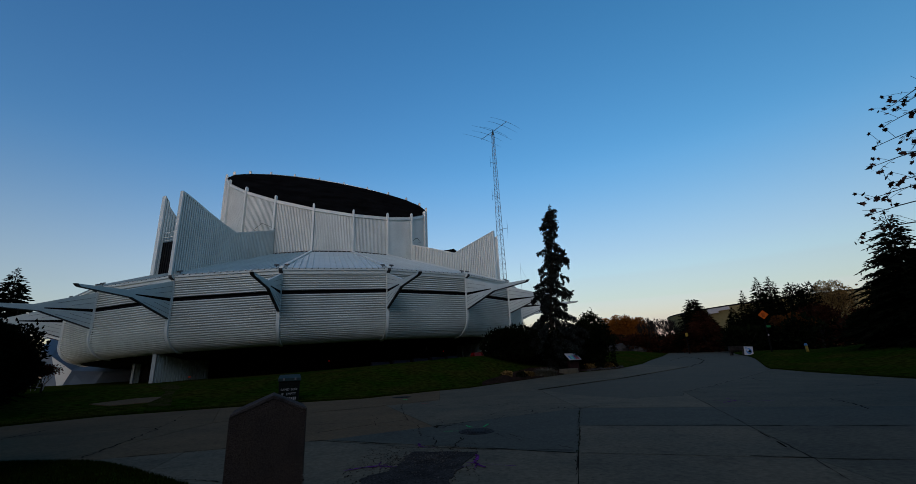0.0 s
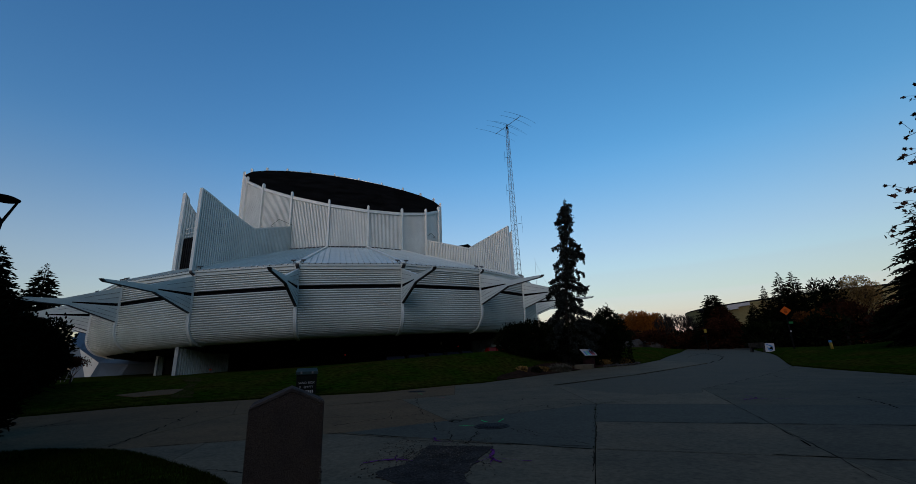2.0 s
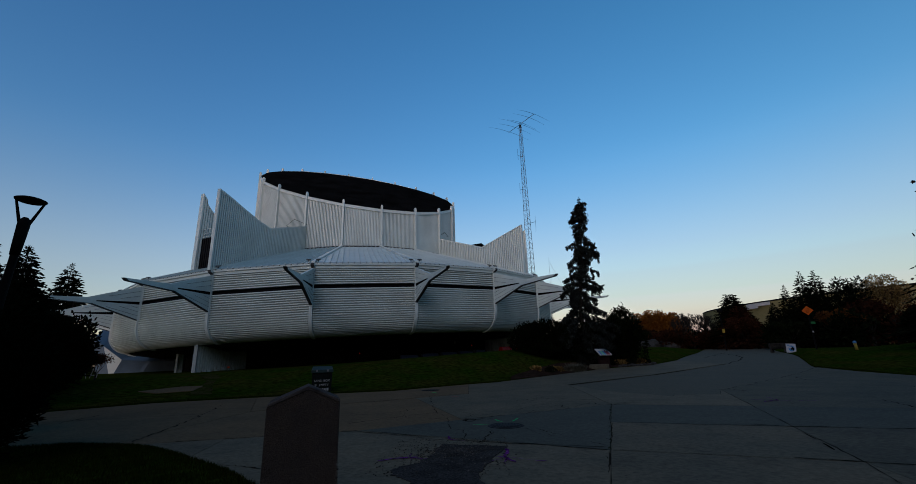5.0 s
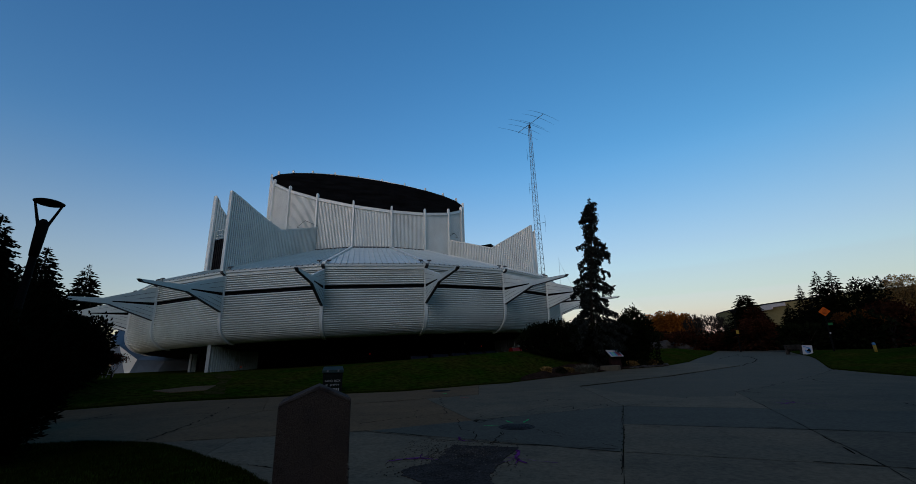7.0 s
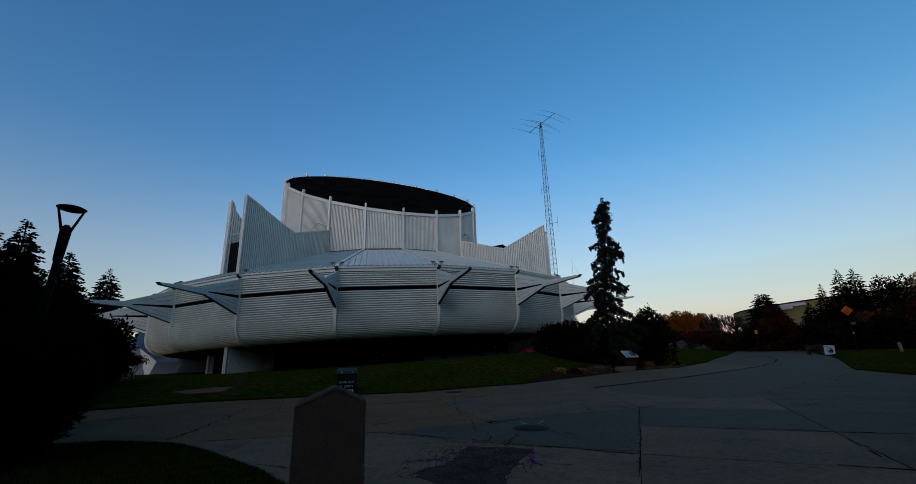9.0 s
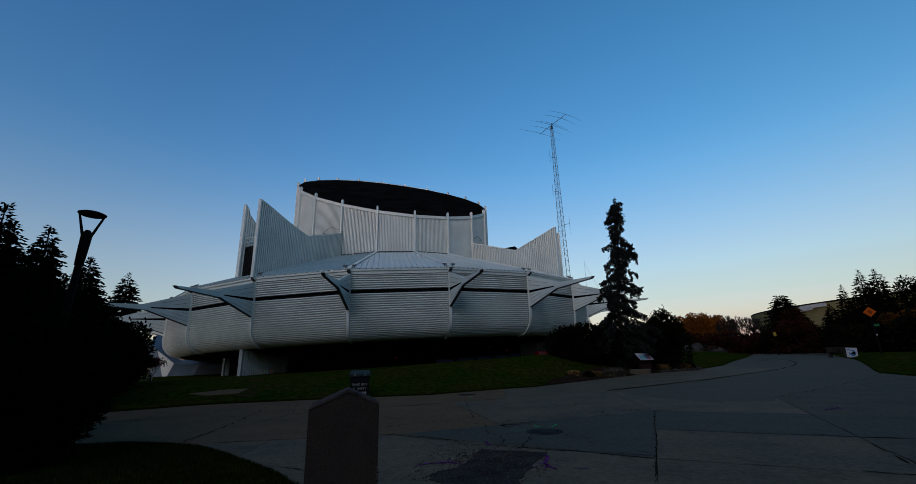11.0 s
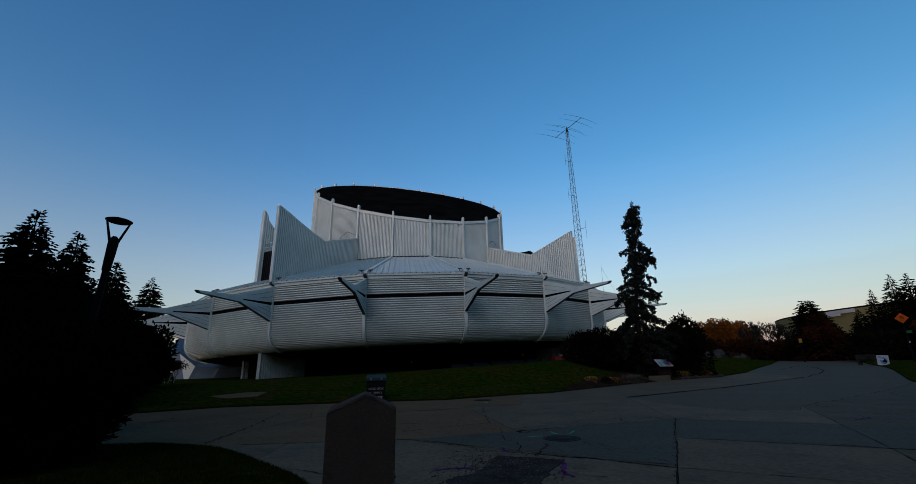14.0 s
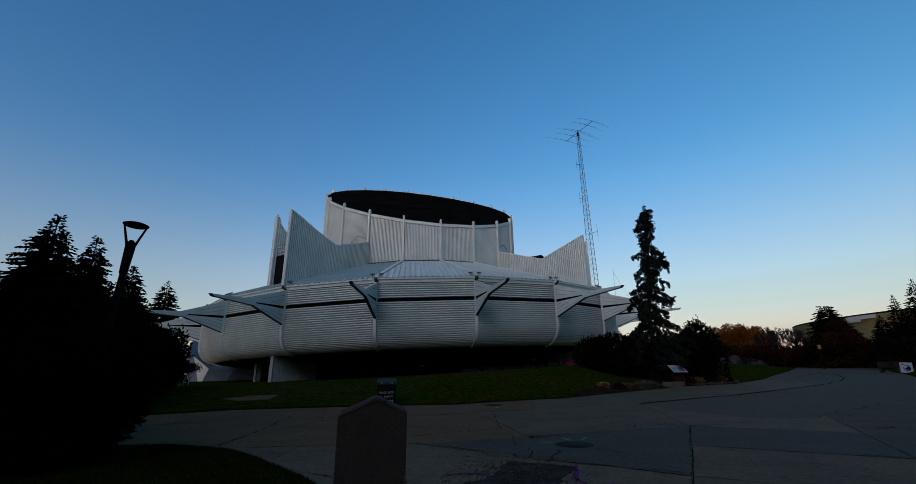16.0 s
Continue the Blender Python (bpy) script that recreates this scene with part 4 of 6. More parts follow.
# drooping spruce beside the building
def weeping(x, y, height, seed):
    """A narrow spruce: whorls of boughs that sag and end in hanging tufts, with sky between them."""
    rng = random.Random(seed)
    z0 = ground_at(x, y) - 0.05
    tree = thing("weeping_spruce", "tall narrow drooping blue spruce with ragged boughs", "tree")
    lean = lambda z: Vector((x + 1.1 * z / height + 0.1 * math.sin(0.9 * z), y, z0 + z))
    sh = Shape()
    for i in range(18):
        sh.rod(lean(height * i / 18), lean(height * (i + 1) / 18), 0.19 * (1 - i / 18) + 0.015, 0.19 * (1 - (i + 1) / 18) + 0.012, 7)
    part("trunk", sh, BARK, tree)
    girth = [(0.0, 0.9), (0.1, 1.3), (0.2, 2.1), (0.31, 2.0), (0.365, 1.35), (0.46, 1.35), (0.56, 1.1), (0.68, 0.95), (0.8, 0.72), (0.92, 0.55), (0.975, 0.36), (1.0, 0.15)]
    wood, leaf = Shape(), Shape()
    z = 0.5
    while z < height - 0.25:
        u = z / height
        n = 5
        spin = rng.random() * 6.283
        for j in range(n):
            a = spin + 6.283 * j / n + rng.uniform(-0.45, 0.45)
            ln = table(u, girth) * rng.choice((0.35, 0.6, 0.9, 1.1, 1.35))
            out, across = Vector((math.cos(a), math.sin(a), 0)), Vector((-math.sin(a), math.cos(a), 0))
            p = lean(z + rng.uniform(-0.14, 0.14))
            sag, curl = rng.uniform(0.35, 0.7), rng.uniform(0.0, 0.25)
            steps = max(3, int(ln / 0.13))
            prev = p
            for s in range(1, steps + 1):
                t = s / steps
                q = p + out * (ln * t) + Vector((0, 0, ln * (0.18 * t - sag * t * t + curl * max(0, t - 0.75))))
                wood.rod(prev, q, 0.028 * (1.15 - t), 0.028 * (1.08 - t), 4)
                prev = q
                if t < 0.22 or (t < 0.5 and rng.random() < 0.5):
                    continue
                hang = rng.uniform(0.13, 0.55) * (0.45 + 0.75 * t) * (0.6 if u > 0.8 else 1.0) * (1.7 if rng.random() < 0.12 else 1)
                for k in range(int(18 + 58 * hang)):
                    c = q + across * rng.gauss(0, 0.06 + 0.08 * t) + Vector((0, 0, -hang * rng.random() ** 1.3 + 0.03))
                    spray(leaf, c, out * 0.35 + Vector((rng.gauss(0, 0.5), rng.gauss(0, 0.5), rng.uniform(-1.5, 0.1))), rng.uniform(0.12, 0.24), 0.045, rng)
        z += rng.uniform(0.28, 0.42) if u < 0.34 else rng.uniform(0.38, 0.58) if u < 0.85 else rng.uniform(0.22, 0.34)
    for k in range(60):
        spray(leaf, lean(height - 0.7 * rng.random()), Vector((rng.gauss(0, 0.8), rng.gauss(0, 0.8), rng.uniform(-0.2, 1))), 0.2, 0.025, rng)
    tagged(part("limb_wood", wood, BARK, tree), kind="stuff")
    part("needles", leaf, NEEDLE_BLUE, tree)
    return tree


weeping(6.5, 35.2, 14.0, 5)
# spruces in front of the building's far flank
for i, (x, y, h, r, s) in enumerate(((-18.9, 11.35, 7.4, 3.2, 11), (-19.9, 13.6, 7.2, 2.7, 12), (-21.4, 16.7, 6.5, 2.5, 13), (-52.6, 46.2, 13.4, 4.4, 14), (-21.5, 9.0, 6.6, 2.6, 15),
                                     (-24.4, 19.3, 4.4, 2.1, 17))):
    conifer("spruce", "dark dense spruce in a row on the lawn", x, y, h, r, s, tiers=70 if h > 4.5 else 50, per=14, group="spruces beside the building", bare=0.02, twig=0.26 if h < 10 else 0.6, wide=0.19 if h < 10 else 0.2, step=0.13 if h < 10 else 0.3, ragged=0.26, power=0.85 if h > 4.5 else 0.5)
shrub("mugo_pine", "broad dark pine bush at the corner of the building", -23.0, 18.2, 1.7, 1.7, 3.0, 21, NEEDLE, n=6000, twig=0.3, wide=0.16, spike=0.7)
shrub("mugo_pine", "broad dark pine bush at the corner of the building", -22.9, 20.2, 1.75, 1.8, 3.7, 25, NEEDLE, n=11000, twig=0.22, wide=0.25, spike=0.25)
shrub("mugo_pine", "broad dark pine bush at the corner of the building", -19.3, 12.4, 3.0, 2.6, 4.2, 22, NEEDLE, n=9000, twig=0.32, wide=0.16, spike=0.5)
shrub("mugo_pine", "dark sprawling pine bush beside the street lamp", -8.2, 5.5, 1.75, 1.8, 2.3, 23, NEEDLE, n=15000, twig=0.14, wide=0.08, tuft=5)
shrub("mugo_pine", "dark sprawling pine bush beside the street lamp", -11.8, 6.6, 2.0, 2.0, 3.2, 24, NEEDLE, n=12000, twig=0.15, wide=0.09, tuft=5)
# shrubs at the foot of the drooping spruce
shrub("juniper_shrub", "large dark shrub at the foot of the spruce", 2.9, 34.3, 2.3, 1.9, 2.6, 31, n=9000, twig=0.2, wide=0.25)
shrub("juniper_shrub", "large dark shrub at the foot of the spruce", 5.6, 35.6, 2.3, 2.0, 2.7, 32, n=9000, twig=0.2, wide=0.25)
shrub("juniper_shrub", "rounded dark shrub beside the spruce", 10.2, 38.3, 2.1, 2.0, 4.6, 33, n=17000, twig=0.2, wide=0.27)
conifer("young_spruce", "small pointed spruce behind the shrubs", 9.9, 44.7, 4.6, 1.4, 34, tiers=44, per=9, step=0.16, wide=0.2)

broadleaf("sapling", "thin leafy sapling beside the bushes", -23.6, 23.4, 1.75, 36, RUST_LEAF, leaves=4, size=0.07, depth=4)

# ---- street lamp ----
lamp = thing("street_lamp", "dark park lamp with a flat ring head on two arms", "street lamp")
LX, LY = -9.01, 6.85
lz = ground_at(LX, LY)
sh = Shape()
sh.lathe((LX, LY, 0), [(0.11, lz - 0.05), (0.11, 0.5), (0.07, 0.6), (0.06, 3.55)], 14)
part("pole", sh, DARK_METAL, lamp, smooth=True)
sh = Shape()
sh.lathe((LX, LY, 0), [(0.0, 3.5), (0.075, 3.5), (0.085, 3.75), (0.095, 4.1), (0.075, 4.2), (0.04, 4.25), (0.0, 4.26)], 14)
part("lantern_body", sh, DARK_METAL, lamp, smooth=True)
sidev = Vector((0.6, 0.8, 0)).normalized()
for sg in (-1, 1):
    sh = Shape()
    sh.rod(Vector((LX, LY, 4.1)) + sidev * (0.06 * sg), Vector((LX, LY, 4.58)) + sidev * (0.2 * sg), 0.028, 0.02, 6)
    part("arm", sh, DARK_METAL, lamp)
sh = Shape()
sh.lathe((LX, LY, 0), [(0.0, 4.58), (0.19, 4.57), (0.24, 4.595), (0.245, 4.615), (0.19, 4.64), (0.0, 4.66)], 28)
part("ring_head", sh, DARK_METAL, lamp, smooth=True)

lamp.matrix_world = Matrix.Translation((LX, LY, 4.6)) @ Matrix.Rotation(radians(2.0), 4, Vector((-0.605, 0.796, 0))) @ Matrix.Translation((-LX, -LY, -4.6))

# ---- concrete marker post ----
marker = thing("marker_post", "brown pebbled concrete marker post with a gabled top, standing on concrete", "marker post")
turn = pose(-1.525, 3.316, 0.0, 0, 0, 24.7)
sh = Shape()
out = [(-0.27, 0), (0.27, 0), (0.27, 1.085), (0.025, 1.192), (-0.27, 1.075)]
sh.slab([turn @ Vector((x, 0.0, z)) for x, z in out], turn.to_3x3() @ Vector((0, 0.42, 0)))
part("shaft", sh, PEBBLE, marker, bevel=0.014)
sh = Shape()
cap = [(-0.268, 1.07), (0.025, 1.186), (0.272, 1.08), (0.27, 1.104), (0.025, 1.213), (-0.262, 1.096)]
sh.slab([turn @ Vector((x, -0.006, z)) for x, z in cap], turn.to_3x3() @ Vector((0, 0.432, 0)))
part("cap", sh, PEBBLE_CAP, marker, bevel=0.005)
sh, chip = Shape(), random.Random(71)
for i in range(34):
    z = chip.uniform(0.42, 0.66)
    sh.box(turn @ pose(0.268 + chip.uniform(-0.008, 0.002), -0.002 + 0.004 * chip.random(), z, chip.uniform(0, 60), chip.uniform(0, 60), chip.uniform(0, 60)), 0.012, 0.01, chip.uniform(0.006, 0.016))
tagged(part("chipped_edge", sh, GRAVEL, marker, "pale chipped edge"), kind="stuff")


def flat_text(text, m, size, parent, mat):
    cu = bpy.data.curves.new("text", "FONT")
    cu.body, cu.size, cu.align_x, cu.extrude = text, size, "CENTER", 0.002
    tmp = bpy.data.objects.new("text", cu)
    scene.collection.objects.link(tmp)
    bpy.context.view_layer.update()
    me = bpy.data.meshes.new_from_object(tmp.evaluated_get(bpy.context.evaluated_depsgraph_get()))
    bpy.data.objects.remove(tmp)
    me.transform(m)
    me.materials.clear()
    me.materials.append(mat)
    ob = new("lettering", me)
    ob.parent = parent
    return ob


# ---- sand box ----
sandbox = thing("sand_box", "dark green plastic sand box with white stencilled lettering", "sand box")
sb = pose(-7.9, 18.75, 0.06, 0, 0, 22.9)
sh = Shape()
a = [sb @ Vector(p) for p in ((-0.4, -0.02, 0), (0.4, -0.02, 0), (0.4, 0.62, 0), (-0.4, 0.62, 0))]
b = [sb @ Vector(p) for p in ((-0.43, -0.06, 0.82), (0.43, -0.06, 0.82), (0.43, 0.66, 0.82), (-0.43, 0.66, 0.82))]
sh.hexa(a, b)
box_body = part("body", sh, GREEN_BOX, sandbox, bevel=0.02)
sh = Shape()
a = [sb @ Vector(p) for p in ((-0.47, -0.1, 0.82), (0.47, -0.1, 0.82), (0.47, 0.7, 0.82), (-0.47, 0.7, 0.82))]
b = [sb @ Vector(p) for p in ((-0.46, -0.08, 0.95), (0.46, -0.08, 0.95), (0.42, 0.66, 1.09), (-0.42, 0.66, 1.09))]
sh.hexa(a, b)
lid = part("lid", sh, TEAL_LID, sandbox, bevel=0.02)
for sx in (-0.23, 0.23):
    sh = Shape()
    sh.box(sb @ pose(sx, -0.1, 0.86), 0.07, 0.03, 0.1)
    part("latch", sh, MAST, lid)
face = sb @ pose(0, -0.075, 0, 87, 0, 0)
for word, wx, wy in (("SAND", -0.16, 0.44), ("BOX", 0.2, 0.44), ("IF", -0.25, 0.26), ("EMPTY", 0.09, 0.26)):
    flat_text(word, face @ pose(wx, wy, 0.02), 0.13, box_body, LETTER)
for i in range(8):
    sh = Shape()
    sh.box(sb @ pose(-0.26 + 0.075 * i, -0.058, 0.06), 0.05, 0.012, 0.11)
    part("writing_bar", sh, LETTER, box_body)

# ---- plaza slabs, joints, cracks and marks ----
def kerb_point(az):
    p = polar(az, table(az, KERB) - 0.06)
    return (p.x, p.y)


K = kerb_point
a1, a2, a3, a4, a5 = (-13.5, 10.15), (-7.22, 12.2), (-4.6, 14.2), (-1.24, 16.47), (2.9, 19.9)
n1, n2, n3, n2b, nb = (-7.1, 7.4), (-2.85, 8.68), (2.9, 12.25), (-0.9, 9.93), (-3.0, 15.2)
jg, eg, fg = (6.0, 11.35), (5.05, 8.42), (4.28, 5.92)
# three right-hand slabs carry the light falloff in their darker colour
SLABS = [
    (CONCRETE_WARM, [K(-55), K(-47), a1]), (CONCRETE_WARM, [a1, a2, K(-30), K(-40), K(-47)]),
    (CONCRETE_WARM, [a2, a3, nb, a4, K(-4.3), K(-14), K(-22), K(-30)]), (CONCRETE, [(7.45, 25.07), (12.65, 30.17), (16.66, 34.12), K(21), K(18.3), K(13)]),
    (CONCRETE, [a4, a5, (7.45, 25.07), K(13), K(9), K(5.2), K(-0.5), K(-4.3)]),
    (CONCRETE_WARM, [a1, (-15.5, 8.5), (-11.5, 6.75), n1, a2]), (CONCRETE_WARM, [n1, n2, n2b, nb, a3, a2]), (CONCRETE, [n2b, n3, a5, a4, nb]),
    (CONCRETE, [n3, jg, (7.45, 15.9), (6.74, 14.44), (5.5, 14.5), (5.1, 14.1), (3.73, 16.4), a5]), (CONCRETE_DARK, [n2, (1.52, 6.72), n3, n2b]), (CONCRETE_DARK, [n3, (2.14, 9.24), eg, jg]),
    (CONCRETE_DARK, [jg, eg, (14.0, 6.1), (14.5, 8.6)]), (CONCRETE_DIM, [jg, (14.5, 8.6), K(55), K(50), K(44.2), K(39.6), K(33.9), (18.09, 27.14), (14.19, 22.92), (9.74, 18.09), (7.45, 15.9)]),
    (CONCRETE, [(2.14, 9.24), (1.52, 6.72), fg, eg]), (CONCRETE_DIM, [eg, fg, (13.5, 3.4), (14.0, 6.1)]), (CONCRETE, [(1.52, 6.72), (0.4, 2.2), (3.7, 2.0), fg]),
    (CONCRETE_DIM, [fg, (3.7, 2.0), (13.6, 0.5), (13.5, 3.4)]), (CONCRETE, [n2, (-5.2, 8.12), (-3.6, 2.2), (0.4, 2.2), (1.52, 6.72)]),
    (CONCRETE, [n1, (-11.5, 6.75), (-9.0, 2.2), (-3.6, 2.2), (-5.2, 8.12)]), (CONCRETE, [(-9.0, 2.2), (13.6, 0.5), (11.0, -7.0), (-11.0, -8.0)])]
TOP = 0.045


def grow(pts, by):
    """An outline with its edges moved outward by so many metres (negative: inward)."""
    area = sum(p[0] * q[1] - q[0] * p[1] for p, q in zip(pts, pts[1:] + pts[:1]))
    sg = 1 if area > 0 else -1
    out = []
    for i, p in enumerate(pts):
        a, b = Vector(pts[i - 1]), Vector(pts[(i + 1) % len(pts)])
        p = Vector(p)
        e0, e1 = (p - a).normalized(), (b - p).normalized()
        m = Vector((e0.y, -e0.x)) + Vector((e1.y, -e1.x))
        m = m.normalized() if m.length > 1e-4 else Vector((e0.y, -e0.x))
        k = max(0.35, m.dot(Vector((e0.y, -e0.x))))
        out.append(p + m * (by * sg / k))
    return out


rng = random.Random(4)
bed = Shape()
for i, (mat, pts) in enumerate(SLABS):
    q = []
    for a, b in zip(pts, pts[1:] + pts[:1]):
        n = max(1, int(math.dist(a, b) / 0.5))
        for j in range(n):
            q.append((lerp(a[0], b[0], j / n), lerp(a[1], b[1], j / n)))
    q = [(x + rng.uniform(-0.004, 0.004), y + rng.uniform(-0.004, 0.004)) for x, y in q]
    inner = grow(q, -0.006)
    sh = Shape()
    sh.slab([Vector((p.x, p.y, road_z(p.length) + 0.015)) for p in inner], (0, 0, TOP - 0.015 + 0.004 * rng.random()))
    part("slab", sh, mat, pavement)
    bed.poly(*[Vector((p.x, p.y, road_z(p.length) + 0.022 + 0.0006 * i)) for p in grow(q, 0.006)])
part("joint_dirt", bed, JOINT, pavement, "dark dirt filling the joints")


def ribbon(name, pts, width, mat, seed, z=TOP + 0.008, jag=0.035, step=0.06, fray=0.7):
    """A thin ragged strip lying on the pavement, wandering about its line."""
    line = []
    for a, b in zip(pts, pts[1:]):
        n = max(1, int(math.dist(a, b) / step))
        for j in range(n):
            line.append(Vector((lerp(a[0], b[0], j / n), lerp(a[1], b[1], j / n))))
    line.append(Vector(pts[-1]))
    rows = []
    for i, p in enumerate(line):
        d = (line[min(i + 1, len(line) - 1)] - line[max(i - 1, 0)]).normalized()
        s = Vector((-d.y, d.x))
        u = i * step
        p = p + s * jag * (2.0 * noise.noise((u * 1.3, seed * 3.7, 0.5)) + 1.2 * noise.noise((u * 5.0, seed * 3.7, 2.5)) + 0.9 * noise.noise((u * 15.0, seed * 3.7, 4.5)))
        w = width * max(0.12, 1 - fray + fray * (0.55 + 1.3 * noise.noise((u * 2.4, seed * 1.9, 7.5)) + 0.7 * noise.noise((u * 11.0, seed * 1.9, 9.5))))
        w *= 0.3 if i in (0, len(line) - 1) else 1
        zz = road_z(p.length) + z
        rows.append([(*(p - s * w), zz), (*(p + s * w), zz)])
    sh = Shape()
    sh.grid(rows)
    return part(name, sh, mat, pavement)


def cracks(lines, seed, share=0.72, jag=0.055, mat=CRACK):
    for i, (pts, w) in enumerate(lines):
        ribbon("crack", pts, w * share, mat, seed + i, fray=0.85, jag=jag)


# wandering cracks of the nearer slabs, then of the further ones
cracks([
        ([(-2.6, 15.6), (-2.0, 12.6), (-1.35, 10.3), (-1.2, 9.5)], 0.016), ([(-0.24, 8.53), (-0.34, 7.87), (-0.42, 7.31)], 0.016), ([(-1.23, 9.52), (-0.99, 8.89), (-0.81, 8.35), (-0.72, 7.95), (-0.61, 7.39)], 0.016),
        ([(-0.85, 10.02), (-0.64, 9.95), (-0.44, 10.05)], 0.09), ([(0.3, 9.0), (1.0, 8.0), (1.5, 7.05)], 0.012), ([(-4.2, 10.9), (-3.0, 11.2), (-2.0, 12.4)], 0.015),
        ([(-3.4, 9.6), (-2.4, 10.6), (-1.6, 11.2)], 0.018), ([(-2.9, 12.6), (-2.2, 10.5), (-1.4, 10.0)], 0.014), ([(0.4, 13.6), (1.3, 14.4), (2.4, 13.6), (3.4, 13.2)], 0.02),
        ], 60)
cracks([
        ([(0.3, 11.4), (0.9, 12.3), (1.6, 12.8)], 0.014), ([(-4.6, 14.0), (-2.2, 15.9), (-1.2, 16.5)], 0.03), ([(-6.83, 7.81), (-7.44, 9.4), (-8.06, 11.2), (-8.76, 12.73), (-9.75, 14.83)], 0.026),
        ([(-11.3, 10.36), (-11.73, 12.04)], 0.024), ([(-4.4, 6.2), (-4.01, 6.08), (-3.22, 5.84), (-2.2, 5.6)], 0.018), ([(5.1, 14.1), (5.5, 14.5), (6.74, 14.44)], 0.022),
        ([(7.45, 15.9), (9.74, 18.09), (14.19, 22.92), (18.1, 27.1), (19.0, 27.9)], 0.03), ([(12.6, 15.2), (15.2, 16.4)], 0.022), ([(1.6, 20.0), (2.8, 20.4), (5.0, 23.2)], 0.02),
        ([(3.0, 12.35), (3.9, 13.0), (4.5, 13.0)], 0.022),
        ], 80)
cracks([([(0.77, 13.41), (1.08, 14.01), (1.91, 14.34)], 0.022), ([(1.22, 11.97), (1.54, 12.3), (1.63, 11.63), (2.51, 12.65)], 0.018), ([(2.55, 12.64), (2.6, 12.19), (2.86, 12.13), (3.4, 12.42), (3.77, 12.63), (3.84, 12.03)], 0.026),
        ([(-0.93, 11.21), (-0.63, 10.33), (-0.24, 9.99)], 0.026), ([(-0.84, 9.92), (-0.69, 9.64), (-0.6, 9.88)], 0.08), ([(0.45, 10.53), (0.71, 11.34)], 0.018), ([(-0.17, 8.36), (-0.33, 7.81), (-0.41, 7.32)], 0.018),
        ([(0.42, 8.73), (0.55, 8.27), (0.87, 7.83)], 0.014)], 180)
cracks([([(9.52, 12.12), (9.09, 11.12), (8.76, 10.37), (8.5, 9.73)], 0.024), ([(7.36, 15.89), (7.88, 15.95), (7.86, 15.19)], 0.022), ([(7.23, 12.46), (7.02, 11.65)], 0.018), ([(13.3, 21.36), (12.47, 19.32)], 0.03)], 200)
# straight joints, with short stretches where the dirt has opened
cracks([
        ([(7.45, 15.9), jg, eg, fg], 0.009), ([(1.52, 6.72), (2.88, 6.35), fg, (7.2, 5.12)], 0.014), ([(-1.1, 7.62), (0.2, 7.3), (1.5, 6.9)], 0.02),
        ([(2.9, 12.25), (2.14, 9.24), (1.52, 6.72), (1.2, 5.5)], 0.016), ([(-2.9, 8.6), (-1.9, 8.1), (-1.0, 7.6)], 0.022),
        ([fg, (3.87, 4.9), (3.5, 3.9)], 0.009)], 220, 0.65, 0.012)
cracks([([(4.53, 8.74), eg, (5.6, 8.34)], 0.017), ([(3.35, 6.26), (3.53, 6.21)], 0.014), ([(3.63, 6.17), (3.92, 6.08)], 0.014), ([(3.97, 6.05), (4.32, 5.93)], 0.018),
        ([(4.4, 5.86), (4.82, 5.74)], 0.014), ([(4.86, 7.88), (4.64, 7.24)], 0.015), ([(4.57, 7.02), (4.4, 6.55)], 0.015)], 240, 1.0, 0.012, JOINT)
for i, pts in enumerate(([a1, a2, a3], [(-11.5, 6.75), n1, n2], [a4, a5, (7.45, 25.07)], [(2.14, 9.24), eg, (7.0, 7.95), (9.5, 7.3)], [n2b, n3, (3.75, 12.6), (4.6, 12.2)], [n2, (-0.6, 7.55), (1.52, 6.72)])):
    ribbon("crack", pts, 0.016, JOINT, 130 + i, fray=0.8, jag=0.012)
for i, (pts, w) in enumerate([([(16.7, 34.1), (20, 38.5), (22.5, 42.9), (24.4, 48), (25.4, 52), (24.0, 55)], 0.06), ([(24.2, 47.5), (28.5, 50)], 0.05), ([(2.9, 19.9), (7.45, 25.1), (12.65, 30.2), (16.7, 34.1)], 0.035), ([(20, 45), (27, 55)], 0.05)]):
    ribbon("tar_seam", pts, w, JOINT, 90 + i, z=0.02, jag=0.07, step=0.5, fray=0.5)

sh, pts = Shape(), []
ring = ((-0.99, 7.21), (-0.45, 7.15), (0.02, 7.06), (-0.13, 6.34), (-0.23, 5.85), (-0.32, 5.38), (-0.23, 5.1), (-0.3, 4.6), (-0.9, 4.6), (-1.11, 5.24), (-1.41, 5.45), (-1.4, 5.65), (-1.12, 6.11), (-1.04, 6.46), (-1.02, 6.93))
for i, (a, b) in enumerate(zip(ring, ring[1:] + ring[:1])):
    for j in range(12):
        u = i * 12 + j
        pts.append((lerp(a[0], b[0], j / 12) + 0.09 * noise.noise((u * 0.21, 0.5, 0.5)) + rng.uniform(-0.014, 0.014), lerp(a[1], b[1], j / 12) + 0.09 * noise.noise((u * 0.21, 7.5, 0.5)) + rng.uniform(-0.02, 0.02)))
sh.slab([Vector((x, y, TOP - 0.01)) for x, y in pts], (0, 0, 0.02))
part("asphalt_patch", sh, ASPHALT, pavement, "rough black asphalt patch")
